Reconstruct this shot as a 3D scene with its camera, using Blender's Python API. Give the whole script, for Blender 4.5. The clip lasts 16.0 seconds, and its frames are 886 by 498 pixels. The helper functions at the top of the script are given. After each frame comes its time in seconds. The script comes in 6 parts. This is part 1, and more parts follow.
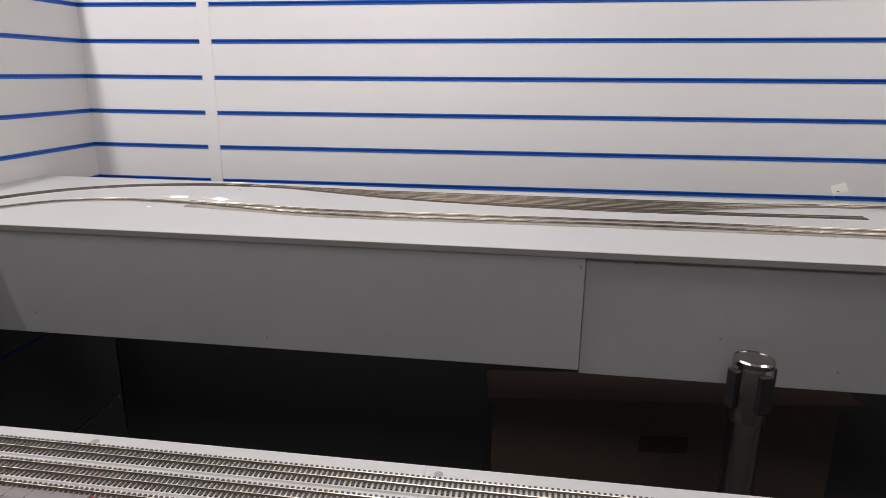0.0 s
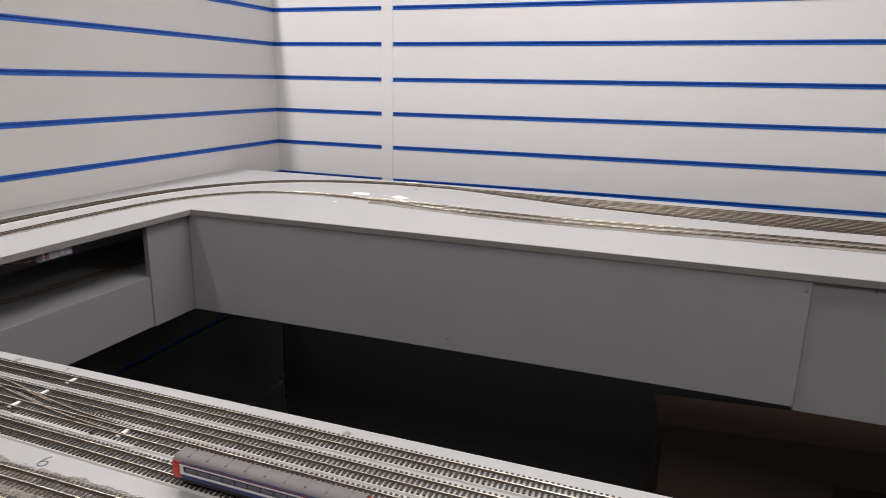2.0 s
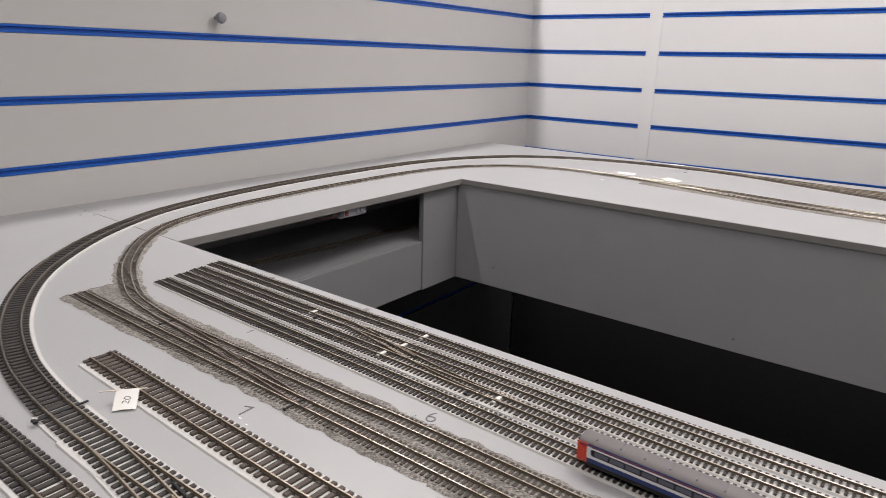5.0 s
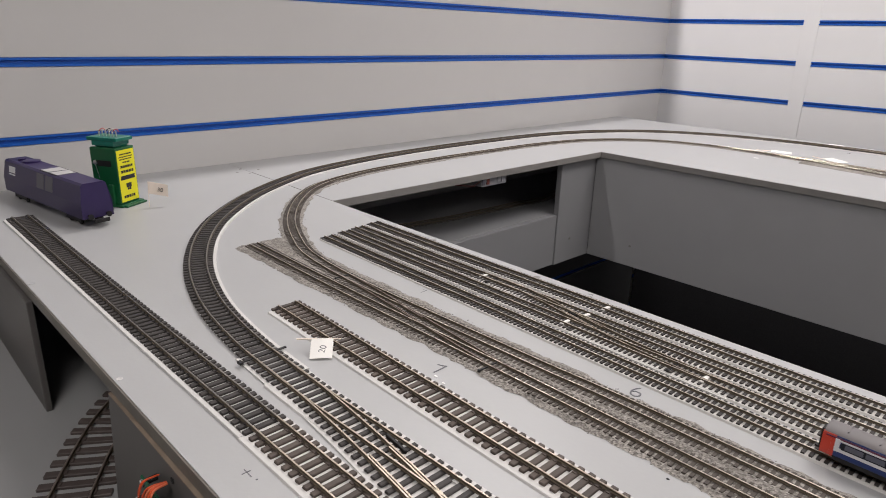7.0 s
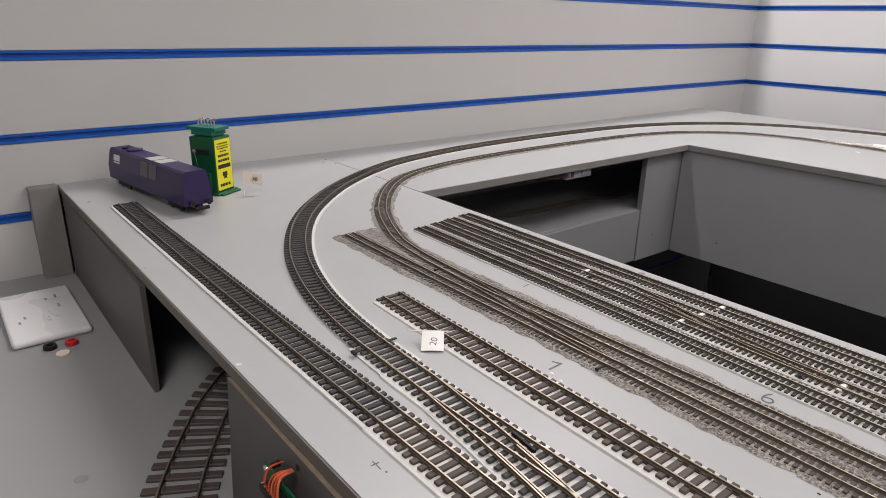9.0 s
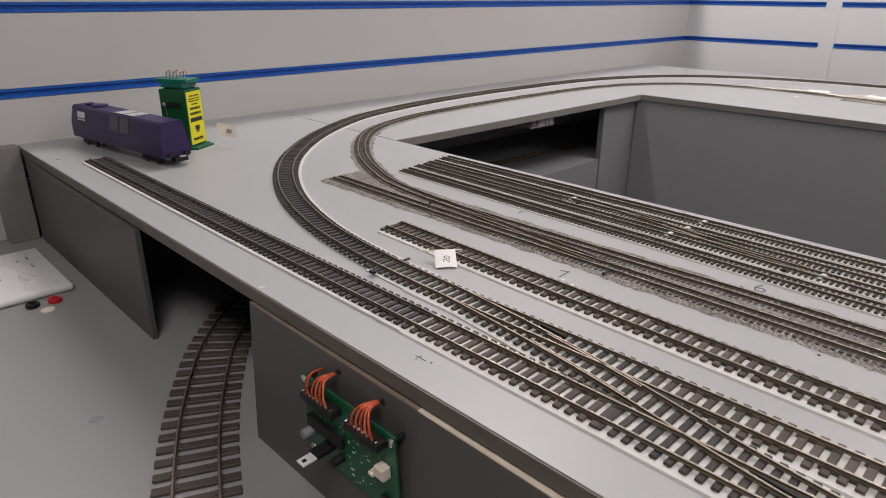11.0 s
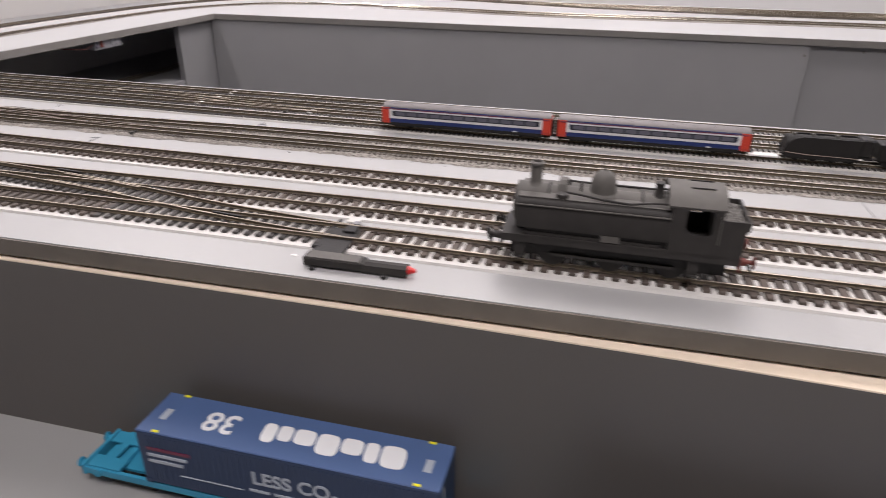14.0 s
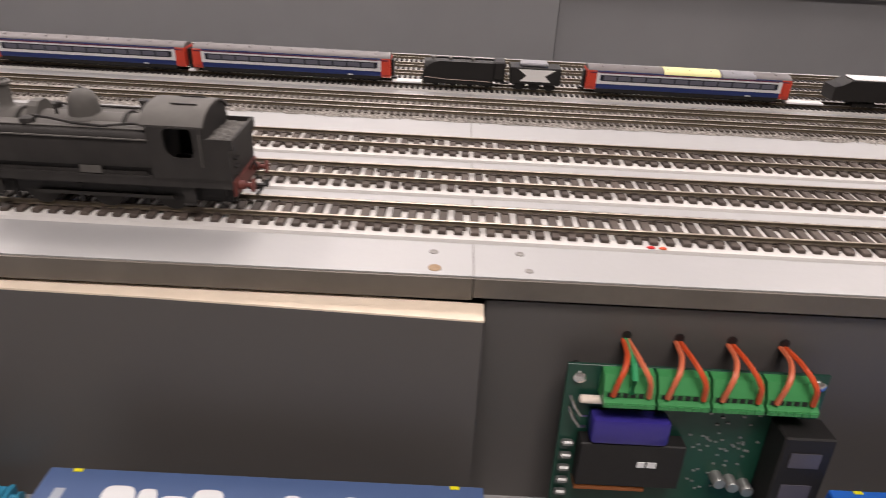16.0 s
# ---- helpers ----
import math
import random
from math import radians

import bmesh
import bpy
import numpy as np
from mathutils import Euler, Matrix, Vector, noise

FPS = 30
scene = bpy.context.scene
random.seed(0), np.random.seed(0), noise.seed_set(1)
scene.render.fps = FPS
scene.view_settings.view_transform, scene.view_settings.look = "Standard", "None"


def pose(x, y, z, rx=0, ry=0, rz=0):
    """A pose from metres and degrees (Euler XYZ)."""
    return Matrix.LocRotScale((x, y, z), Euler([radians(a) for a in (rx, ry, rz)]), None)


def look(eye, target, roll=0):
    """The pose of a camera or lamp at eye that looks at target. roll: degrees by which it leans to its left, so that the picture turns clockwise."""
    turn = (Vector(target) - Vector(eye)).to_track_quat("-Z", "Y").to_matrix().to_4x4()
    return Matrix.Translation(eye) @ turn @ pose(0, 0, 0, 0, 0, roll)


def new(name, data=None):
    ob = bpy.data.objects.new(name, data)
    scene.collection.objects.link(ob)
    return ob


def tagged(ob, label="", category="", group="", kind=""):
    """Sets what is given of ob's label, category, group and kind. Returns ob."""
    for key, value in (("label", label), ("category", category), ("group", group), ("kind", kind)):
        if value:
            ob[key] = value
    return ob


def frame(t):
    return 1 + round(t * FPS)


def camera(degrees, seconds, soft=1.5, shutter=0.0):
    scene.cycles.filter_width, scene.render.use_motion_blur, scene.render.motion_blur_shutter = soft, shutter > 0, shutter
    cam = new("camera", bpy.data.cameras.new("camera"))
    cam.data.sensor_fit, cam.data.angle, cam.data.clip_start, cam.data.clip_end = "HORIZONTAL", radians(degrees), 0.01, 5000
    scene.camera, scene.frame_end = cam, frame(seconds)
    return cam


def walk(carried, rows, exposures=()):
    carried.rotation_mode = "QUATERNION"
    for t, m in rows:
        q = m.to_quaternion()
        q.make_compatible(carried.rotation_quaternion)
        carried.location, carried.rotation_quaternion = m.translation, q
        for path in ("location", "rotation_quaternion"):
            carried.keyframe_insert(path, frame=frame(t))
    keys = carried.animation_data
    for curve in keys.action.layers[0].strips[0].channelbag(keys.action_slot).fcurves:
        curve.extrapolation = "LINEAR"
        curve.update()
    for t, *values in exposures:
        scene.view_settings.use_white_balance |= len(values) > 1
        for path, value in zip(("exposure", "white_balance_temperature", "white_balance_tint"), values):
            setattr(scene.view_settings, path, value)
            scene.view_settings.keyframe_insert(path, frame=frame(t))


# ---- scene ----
cam = camera(69.1, 16.0, soft=0.5, shutter=0.4)
PATH = [
    (0, (1.067, -2.088, 1.626), (0.8, -0.177, 1.097), 0.6),
    (0.5, (1.043, -2.076, 1.616), (0.714, -0.172, 1.102), 0.7),
    (1, (0.998, -2.071, 1.612), (0.565, -0.185, 1.105), 1.2),
    (1.5, (0.957, -2.066, 1.607), (0.405, -0.21, 1.108), 1.7),
    (2, (0.932, -2.072, 1.604), (0.283, -0.249, 1.096), 1.2),
    (2.5, (0.899, -2.077, 1.602), (0.17, -0.286, 1.09), 1.7),
    (3, (0.867, -2.081, 1.597), (0.035, -0.34, 1.071), 2.0),
    (3.5, (0.837, -2.083, 1.591), (-0.09, -0.395, 1.052), 2.0),
    (6, (0.711, -2.127, 1.564), (-0.564, -0.71, 0.958), 1.5),
    (6.5, (0.691, -2.136, 1.557), (-0.632, -0.774, 0.929), 1.7),
    (7, (0.679, -2.147, 1.551), (-0.679, -0.828, 0.906), 1.8),
    (7.5, (0.668, -2.157, 1.548), (-0.72, -0.875, 0.893), 1.7),
    (8, (0.659, -2.166, 1.548), (-0.759, -0.919, 0.888), 1.6),
    (8.5, (0.647, -2.172, 1.549), (-0.8, -0.959, 0.889), 1.6),
    (9, (0.641, -2.174, 1.546), (-0.827, -0.993, 0.875), 1.2),
    (11.5, (0.631, -2.264, 1.504), (-0.586, -0.876, 0.733), 0.3),
    (12, (0.645, -2.288, 1.5), (-0.419, -0.789, 0.714), 0.4),
    (12.5, (0.678, -2.299, 1.489), (-0.255, -0.718, 0.696), 0.2),
    (13, (0.71, -2.307, 1.477), (-0.086, -0.66, 0.669), 0.1),
    (13.5, (0.756, -2.308, 1.467), (0.115, -0.608, 0.63), 0.1),
    (14, (0.803, -2.306, 1.467), (0.365, -0.56, 0.596), 0.7),
    (14.5, (0.856, -2.3, 1.468), (0.557, -0.545, 0.555), 1.8),
    (15, (0.893, -2.285, 1.458), (0.693, -0.534, 0.512), 2.1),
    (15.5, (0.932, -2.272, 1.456), (0.833, -0.526, 0.486), 2.8),
    (16, (0.976, -2.256, 1.444), (0.963, -0.512, 0.465), 2.9),
]
walk(cam, [(t, look(eye, target, roll)) for t, eye, target, roll in PATH],
     [(0, 0.0, 6500, 10), (9, 0.0, 6500, 10), (11.5, -0.18, 6500, 12), (12.5, 0.03, 6500, 13), (13.5, 0.35, 6500, 14), (14.5, 0.43, 6550, 15), (15.5, 0.39, 6650, 15), (16, 0.44, 6900, 16)])

# ---- light ----
world = bpy.data.worlds.new("world")
world.use_nodes = True
world.node_tree.nodes["Background"].inputs[0].default_value = (1, 1, 1, 1)
world.node_tree.nodes["Background"].inputs[1].default_value = 0.02
scene.world = world


def area(name, where, sx, sy, watts, colour):
    d = bpy.data.lights.new(name, "AREA")
    d.shape, d.size, d.size_y, d.energy, d.color = "RECTANGLE", sx, sy, watts, colour
    ob = new(name, d)
    ob.matrix_world = pose(*where)
    return ob


CEIL = 2.75
# all out of view; the third is an added fill for room bounce
LAMPS = [(0.75, -0.75, 0.6, 1.2, 13.3), (2.45, -0.9, 0.6, 1.2, 14.0), (1.05, -2.72, 0.9, 0.5, 14.5), (-0.516, -0.98, 0.042, 1.15, 20.0)]
for lx, ly, lw, ll, lp in LAMPS:
    lamp_ob = area("panel_lamp", (lx, ly, CEIL - 0.035), lw, ll, lp, (1.0, 0.95, 0.945))
    lamp_ob.data.spread = radians(170)

# ---- materials ----


def mat(name, col, rough=0.5, metal=0.0, var=0.08, scale=40.0, stain=0.06, bump=0.15, bscale=500.0, dist=0.0006, rand=0.0, spec=0.5, coat=0.0):
    m = bpy.data.materials.new(name)
    m.use_nodes = True
    nt = m.node_tree
    b = nt.nodes["Principled BSDF"]
    b.inputs["Metallic"].default_value = metal
    b.inputs["Specular IOR Level"].default_value = spec
    b.inputs["Coat Weight"].default_value = coat
    tc = nt.nodes.new("ShaderNodeTexCoord")
    n1 = nt.nodes.new("ShaderNodeTexNoise")
    n1.inputs["Scale"].default_value, n1.inputs["Detail"].default_value = scale, 6
    n2 = nt.nodes.new("ShaderNodeTexNoise")
    n2.inputs["Scale"].default_value, n2.inputs["Detail"].default_value = scale / 9, 3
    n3 = nt.nodes.new("ShaderNodeTexNoise")
    n3.inputs["Scale"].default_value, n3.inputs["Detail"].default_value = bscale, 3
    for n in (n1, n2, n3):
        nt.links.new(tc.outputs["Object"], n.inputs["Vector"])
    hsv = nt.nodes.new("ShaderNodeHueSaturation")
    hsv.inputs["Color"].default_value = (*col, 1)
    m1 = nt.nodes.new("ShaderNodeMath")
    m1.operation = "MULTIPLY_ADD"
    m1.inputs[1].default_value, m1.inputs[2].default_value = 2 * var, 1 - var
    nt.links.new(n1.outputs["Fac"], m1.inputs[0])
    m2 = nt.nodes.new("ShaderNodeMath")
    m2.operation = "MULTIPLY_ADD"
    m2.inputs[1].default_value, m2.inputs[2].default_value = 2 * stain, -stain
    nt.links.new(n2.outputs["Fac"], m2.inputs[0])
    m3 = nt.nodes.new("ShaderNodeMath")
    m3.operation = "ADD"
    nt.links.new(m1.outputs[0], m3.inputs[0])
    nt.links.new(m2.outputs[0], m3.inputs[1])
    last = m3
    if rand:
        oi = nt.nodes.new("ShaderNodeObjectInfo")
        m4 = nt.nodes.new("ShaderNodeMath")
        m4.operation = "MULTIPLY_ADD"
        m4.inputs[1].default_value, m4.inputs[2].default_value = 2 * rand, -rand
        nt.links.new(oi.outputs["Random"], m4.inputs[0])
        last = nt.nodes.new("ShaderNodeMath")
        last.operation = "ADD"
        nt.links.new(m3.outputs[0], last.inputs[0])
        nt.links.new(m4.outputs[0], last.inputs[1])
    nt.links.new(last.outputs[0], hsv.inputs["Value"])
    nt.links.new(hsv.outputs[0], b.inputs["Base Color"])
    m5 = nt.nodes.new("ShaderNodeMath")
    m5.operation = "MULTIPLY_ADD"
    m5.inputs[1].default_value, m5.inputs[2].default_value = 0.16, rough - 0.08
    nt.links.new(n2.outputs["Fac"], m5.inputs[0])
    nt.links.new(m5.outputs[0], b.inputs["Roughness"])
    if bump:
        bp = nt.nodes.new("ShaderNodeBump")
        bp.inputs["Strength"].default_value, bp.inputs["Distance"].default_value = bump, dist
        nt.links.new(n3.outputs["Fac"], bp.inputs["Height"])
        nt.links.new(bp.outputs[0], b.inputs["Normal"])
    return m


def grit(name, c1, c2, scale):
    """Loose grains of mixed colour."""
    m = bpy.data.materials.new(name)
    m.use_nodes = True
    nt = m.node_tree
    b = nt.nodes["Principled BSDF"]
    b.inputs["Roughness"].default_value = 0.95
    tc = nt.nodes.new("ShaderNodeTexCoord")
    v = nt.nodes.new("ShaderNodeTexVoronoi")
    v.inputs["Scale"].default_value = scale
    n = nt.nodes.new("ShaderNodeTexNoise")
    n.inputs["Scale"].default_value = 25
    nt.links.new(tc.outputs["Object"], v.inputs["Vector"])
    nt.links.new(tc.outputs["Object"], n.inputs["Vector"])
    sep = nt.nodes.new("ShaderNodeSeparateColor")
    nt.links.new(v.outputs["Color"], sep.inputs[0])
    mx = nt.nodes.new("ShaderNodeMix")
    mx.data_type = "RGBA"
    mx.inputs[6].default_value, mx.inputs[7].default_value = (*c1, 1), (*c2, 1)
    ad = nt.nodes.new("ShaderNodeMath")
    ad.operation = "MULTIPLY"
    nt.links.new(sep.outputs[0], ad.inputs[0])
    nt.links.new(n.outputs["Fac"], ad.inputs[1])
    m2 = nt.nodes.new("ShaderNodeMath")
    m2.operation = "MULTIPLY"
    m2.inputs[1].default_value = 2.0
    m2.use_clamp = True
    nt.links.new(ad.outputs[0], m2.inputs[0])
    nt.links.new(m2.outputs[0], mx.inputs[0])
    nt.links.new(mx.outputs[2], b.inputs["Base Color"])
    bp = nt.nodes.new("ShaderNodeBump")
    bp.inputs["Strength"].default_value, bp.inputs["Distance"].default_value = 0.8, 0.0008
    nt.links.new(v.outputs["Distance"], bp.inputs["Height"])
    nt.links.new(bp.outputs[0], b.inputs["Normal"])
    return m


def glow(name, col, strength):
    m = bpy.data.materials.new(name)
    m.use_nodes = True
    b = m.node_tree.nodes["Principled BSDF"]
    b.inputs["Emission Color"].default_value = (*col, 1)
    b.inputs["Emission Strength"].default_value = strength
    return m


# white laminate again, greyed so the left wall reads as the shaded side
WALL_SHADED = mat("white laminate with shade toned in", (0.56, 0.545, 0.53), 0.42, var=0.02, stain=0.03, scale=14, bump=0.05, bscale=300)
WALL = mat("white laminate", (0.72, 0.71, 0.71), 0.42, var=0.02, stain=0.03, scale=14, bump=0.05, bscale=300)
PLAIN = mat("room paint", (0.6, 0.58, 0.56), 0.8)
BLUE = mat("blue plastic insert", (0.012, 0.105, 0.46), 0.38, var=0.06, bump=0.03)
BOARD = mat("grey board paint", (0.37, 0.37, 0.37), 0.40, var=0.03, stain=0.05, scale=22, bump=0.10, bscale=240)
EDGE = mat("grey edge paint", (0.225, 0.213, 0.200), 0.55, var=0.1, scale=60, bump=0.3, bscale=200)
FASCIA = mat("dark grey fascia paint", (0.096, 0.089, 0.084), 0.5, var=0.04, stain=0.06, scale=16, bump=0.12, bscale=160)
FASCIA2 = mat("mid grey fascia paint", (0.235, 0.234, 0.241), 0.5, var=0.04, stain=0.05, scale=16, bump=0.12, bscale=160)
SHELF = mat("grey shelf paint", (0.29, 0.29, 0.286), 0.5, var=0.03, stain=0.06, scale=14, bump=0.12, bscale=160)
# near-black colour stands in for the deep shade under the boards
SHADE_PANEL = mat("dark panel with deep shade in its colour", (0.05, 0.05, 0.052), 0.7, var=0.1, scale=30)
PLYWORN = mat("paint stained plywood edge", (0.26, 0.20, 0.15), 0.7, var=0.3, stain=0.2, scale=90, bump=0.2)
# deck colour raised in place of light that falls short of the tunnel
DECK = mat("deck grey lifted for missing light", (0.245, 0.245, 0.25), 0.45, var=0.06, stain=0.1, scale=16, bump=0.12, bscale=160)
PLY = mat("bare plywood edge", (0.80, 0.68, 0.54), 0.7, var=0.12, scale=120, bump=0.2)
DARKWOOD = mat("dark stained wood", (0.038, 0.022, 0.016), 0.55, var=0.2, scale=25)
DESKTOP = mat("dark brown desk top", (0.055, 0.034, 0.026), 0.5, var=0.15, scale=20)
BROWN = mat("brown laminate", (0.088, 0.066, 0.050), 0.6, var=0.06, scale=12)
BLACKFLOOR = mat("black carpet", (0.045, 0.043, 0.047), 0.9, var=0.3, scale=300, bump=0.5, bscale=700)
CHROME = mat("tarnished chrome", (0.50, 0.47, 0.45), 0.16, 1.0, var=0.05, bump=0.02)
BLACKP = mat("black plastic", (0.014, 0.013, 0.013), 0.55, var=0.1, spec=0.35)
UNDERLAY = mat("white foam underlay", (0.57, 0.555, 0.535), 0.8, var=0.06, scale=90)
UNDERLAY_N = mat("grey white foam underlay", (0.53, 0.515, 0.49), 0.8, var=0.08, scale=90)
UNDERLAY_GREY = mat("grey painted underlay", (0.36, 0.355, 0.345), 0.7, var=0.06, scale=90)
SLEEPER = mat("brown grey sleeper plastic", (0.030, 0.025, 0.023), 0.62, var=0.2, scale=250, rand=0.2, bump=0.2, bscale=1500, dist=0.0002)
# darker metal for rails that catch no lamp reflection
RAIL_DIM = mat("rail toned dark for want of reflection", (0.27, 0.25, 0.225), 0.42, 0.95, var=0.2, scale=120, bump=0.05)
RAIL_OLD = mat("tarnished yellow rail", (0.42, 0.365, 0.295), 0.42, 1.0, var=0.2, scale=120, bump=0.05)
RAIL = mat("nickel silver rail", (0.73, 0.66, 0.555), 0.31, 1.0, var=0.15, scale=120, bump=0.05)
SLEEPER_DUSTY = mat("dusty tan sleeper plastic", (0.20, 0.185, 0.165), 0.8, var=0.3, stain=0.15, scale=250, rand=0.2, bump=0.2, bscale=1500, dist=0.0002)
SLEEPER_BIG = mat("brown moulded sleeper plastic", (0.072, 0.055, 0.049), 0.6, var=0.15, stain=0.1, scale=200, rand=0.15, bump=0.3, bscale=700, dist=0.0003)
SLEEPER_BED = mat("brown sleeper plastic dulled by ballast dust", (0.062, 0.050, 0.041), 0.75, var=0.35, stain=0.2, scale=220, bump=0.2, bscale=1500, dist=0.0002)
# paler than the panel looks, so that it throws light about the tunnel
TUNNEL = mat("tunnel grey lifted to bounce light", (0.36, 0.355, 0.35), 0.6, var=0.06, stain=0.1, scale=20)
# a lighter grey than FASCIA, for the panels across the well
FASCIA3 = mat("pale grey far fascia", (0.335, 0.335, 0.340), 0.45, var=0.05, stain=0.07, scale=14, bump=0.14, bscale=140)
EDGE_FRONT = mat("handled brown grey ply edge", (0.125, 0.110, 0.092), 0.5, var=0.3, stain=0.25, scale=45, bump=0.4, bscale=220)
ROD = mat("blackened metal rod", (0.05, 0.047, 0.043), 0.5, 0.6, var=0.2, scale=200)
SLEEPER_BROWN = mat("mid brown sleeper plastic", (0.066, 0.050, 0.041), 0.65, var=0.25, scale=250, rand=0.25, bump=0.2, bscale=1500, dist=0.0002)
RAILWEB = mat("dull brown rail side", (0.125, 0.100, 0.070), 0.6, 0.35, var=0.25, scale=120, bump=0.05)
RAILDULL = mat("weathered rail", (0.22, 0.175, 0.15), 0.5, 0.6, var=0.2, scale=120, bump=0.05)
BALLAST = grit("grey ballast", (0.105, 0.095, 0.084), (0.34, 0.315, 0.285), 760)
LOCO = mat("weathered black loco paint", (0.030, 0.0275, 0.0260), 0.62, var=0.35, stain=0.4, scale=110, bump=0.1, bscale=900, dist=0.0002, spec=0.30)
LOCOTOP = mat("dusty black loco roof", (0.095, 0.089, 0.082), 0.72, var=0.2, stain=0.2, scale=160, bump=0.1, bscale=900, dist=0.0002)
REDBEAM = mat("dull red paint", (0.135, 0.030, 0.022), 0.55, var=0.2, scale=200)
CLOUDY = mat("clouded window plastic", (0.46, 0.45, 0.44), 0.35, var=0.08, bump=0.03)
PURPLE = mat("purple plastic", (0.026, 0.015, 0.072), 0.38, var=0.05, bump=0.03)
WHITEP = mat("white plastic", (0.78, 0.77, 0.76), 0.28, var=0.02, bump=0.02)
DULLGLASS = mat("dull grey window plastic", (0.085, 0.08, 0.10), 0.35, var=0.05)
GREYP = mat("grey plastic", (0.24, 0.24, 0.26), 0.4, var=0.05)
GREENP = mat("green plastic", (0.004, 0.085, 0.026), 0.35, var=0.08, bump=0.03)
TEAL = mat("teal plastic", (0.0, 0.14, 0.10), 0.35, var=0.08, bump=0.03)
YELLOW = mat("yellow paper label", (0.78, 0.72, 0.01), 0.5, var=0.03)
INK = mat("black ink", (0.015, 0.015, 0.015), 0.6)
PENCIL = mat("pencil line", (0.10, 0.10, 0.11), 0.6)
PAPER = mat("cream card", (0.78, 0.68, 0.58), 0.75, var=0.04)
WHITEPAPER = mat("white card", (0.8, 0.78, 0.74), 0.75, var=0.03)
PCB = mat("green circuit board", (0.008, 0.105, 0.045), 0.32, var=0.15, scale=120)
PCBDARK = mat("dark green circuit board", (0.008, 0.055, 0.035), 0.32, var=0.2, scale=120)
ORANGE = mat("orange wire", (0.60, 0.075, 0.020), 0.4, var=0.05)
ORANGE2 = mat("salmon wire", (0.64, 0.15, 0.07), 0.4, var=0.05)
GREENW = mat("green wire", (0.02, 0.32, 0.12), 0.4)
CONN = mat("light green terminal block", (0.04, 0.26, 0.08), 0.38, var=0.08)
STEEL = mat("bright steel", (0.75, 0.73, 0.70), 0.28, 1.0, var=0.05)
SILVER = mat("silver solder", (0.34, 0.34, 0.33), 0.45, 0.8)
VIOLET = mat("violet capacitor sleeve", (0.035, 0.025, 0.22), 0.3)
COPPER = mat("copper edge", (0.35, 0.12, 0.04), 0.4, 0.6)
RED = mat("red plastic", (0.55, 0.02, 0.02), 0.35)
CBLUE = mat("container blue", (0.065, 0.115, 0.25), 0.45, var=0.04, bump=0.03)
# the container blue again, darkened for the sides turned from the lamps
CBLUE_SHADE = mat("container blue with side shade", (0.018, 0.036, 0.085), 0.45, var=0.05, bump=0.03)
CBRIGHT = mat("bright container blue", (0.012, 0.13, 0.55), 0.38, var=0.04)
WAGON = mat("light blue wagon plastic", (0.03, 0.26, 0.42), 0.4, var=0.06)
CWHITE = mat("white print", (0.74, 0.75, 0.76), 0.5)
CGREY = mat("grey print", (0.36, 0.40, 0.46), 0.5)
NAVY = mat("coach navy", (0.012, 0.030, 0.14), 0.32, var=0.05, bump=0.0)
CRED = mat("coach red", (0.58, 0.055, 0.03), 0.35, bump=0.0)
CSTRIPE = mat("coach white", (0.66, 0.66, 0.68), 0.35, bump=0.0)
CGLASS = mat("coach window band", (0.018, 0.02, 0.03), 0.18, bump=0.0)
CPANE = mat("coach window glass", (0.11, 0.115, 0.15), 0.2, bump=0.0)
CROOF = mat("coach roof grey", (0.145, 0.132, 0.132), 0.55, bump=0.0)
CLINE = mat("coach maroon line", (0.13, 0.02, 0.05), 0.4, bump=0.0)
CREAM = mat("pale yellow tape", (0.74, 0.70, 0.34), 0.6)
DIRT = mat("wood screw filler", (0.26, 0.17, 0.09), 0.6, var=0.3, scale=400)
LAMPGLOW = glow("lamp diffuser", (1.0, 0.955, 0.90), 2.5)

# ---- mesh helpers ----
I4 = Matrix.Identity(4)
WORLD = {}


def thing(name, where=(0, 0, 0), rz=0.0, label="", category="", group="", kind=""):
    ob = new(name)
    ob.empty_display_size = 0.01
    ob.matrix_basis = pose(*where, 0, 0, rz)
    WORLD[ob] = ob.matrix_basis.copy()
    return tagged(ob, label, category, group, kind)


def mesh_of(bm, name, material, smooth=False):
    me = bpy.data.meshes.new(name)
    bmesh.ops.recalc_face_normals(bm, faces=bm.faces)
    bm.to_mesh(me)
    bm.free()
    me.materials.append(material)
    if smooth:
        for p in me.polygons:
            p.use_smooth = True
        me.set_sharp_from_angle(angle=radians(38))
    return me


def part(name, bm, material, parent, label="", smooth=False, absolute=False, kind=""):
    """One mesh object under a thing or a part. absolute: the mesh is given in the world's metres."""
    ob = new(name, mesh_of(bm, name, material, smooth))
    ob.parent = parent
    WORLD[ob] = I4 if absolute else WORLD[parent]
    if absolute:
        ob.matrix_parent_inverse = WORLD[parent].inverted()
    return tagged(ob, label, kind=kind)


def rail_part(name, line, prof, top, parent):
    """A rail with a bright running top and dull sides."""
    ob = part(name, sweep(bmesh.new(), line, prof), top, parent, absolute=True)
    ob.data.materials.append(RAILWEB)
    level = max(w for u, w in prof)
    for f in ob.data.polygons:
        if f.center.z < line[0].z + level * 0.9:
            f.material_index = 1
    return ob


def solid(name, bm, material, label="", category="", group="", kind="", smooth=False):
    ob = new(name, mesh_of(bm, name, material, smooth))
    WORLD[ob] = I4
    return tagged(ob, label, category, group, kind)


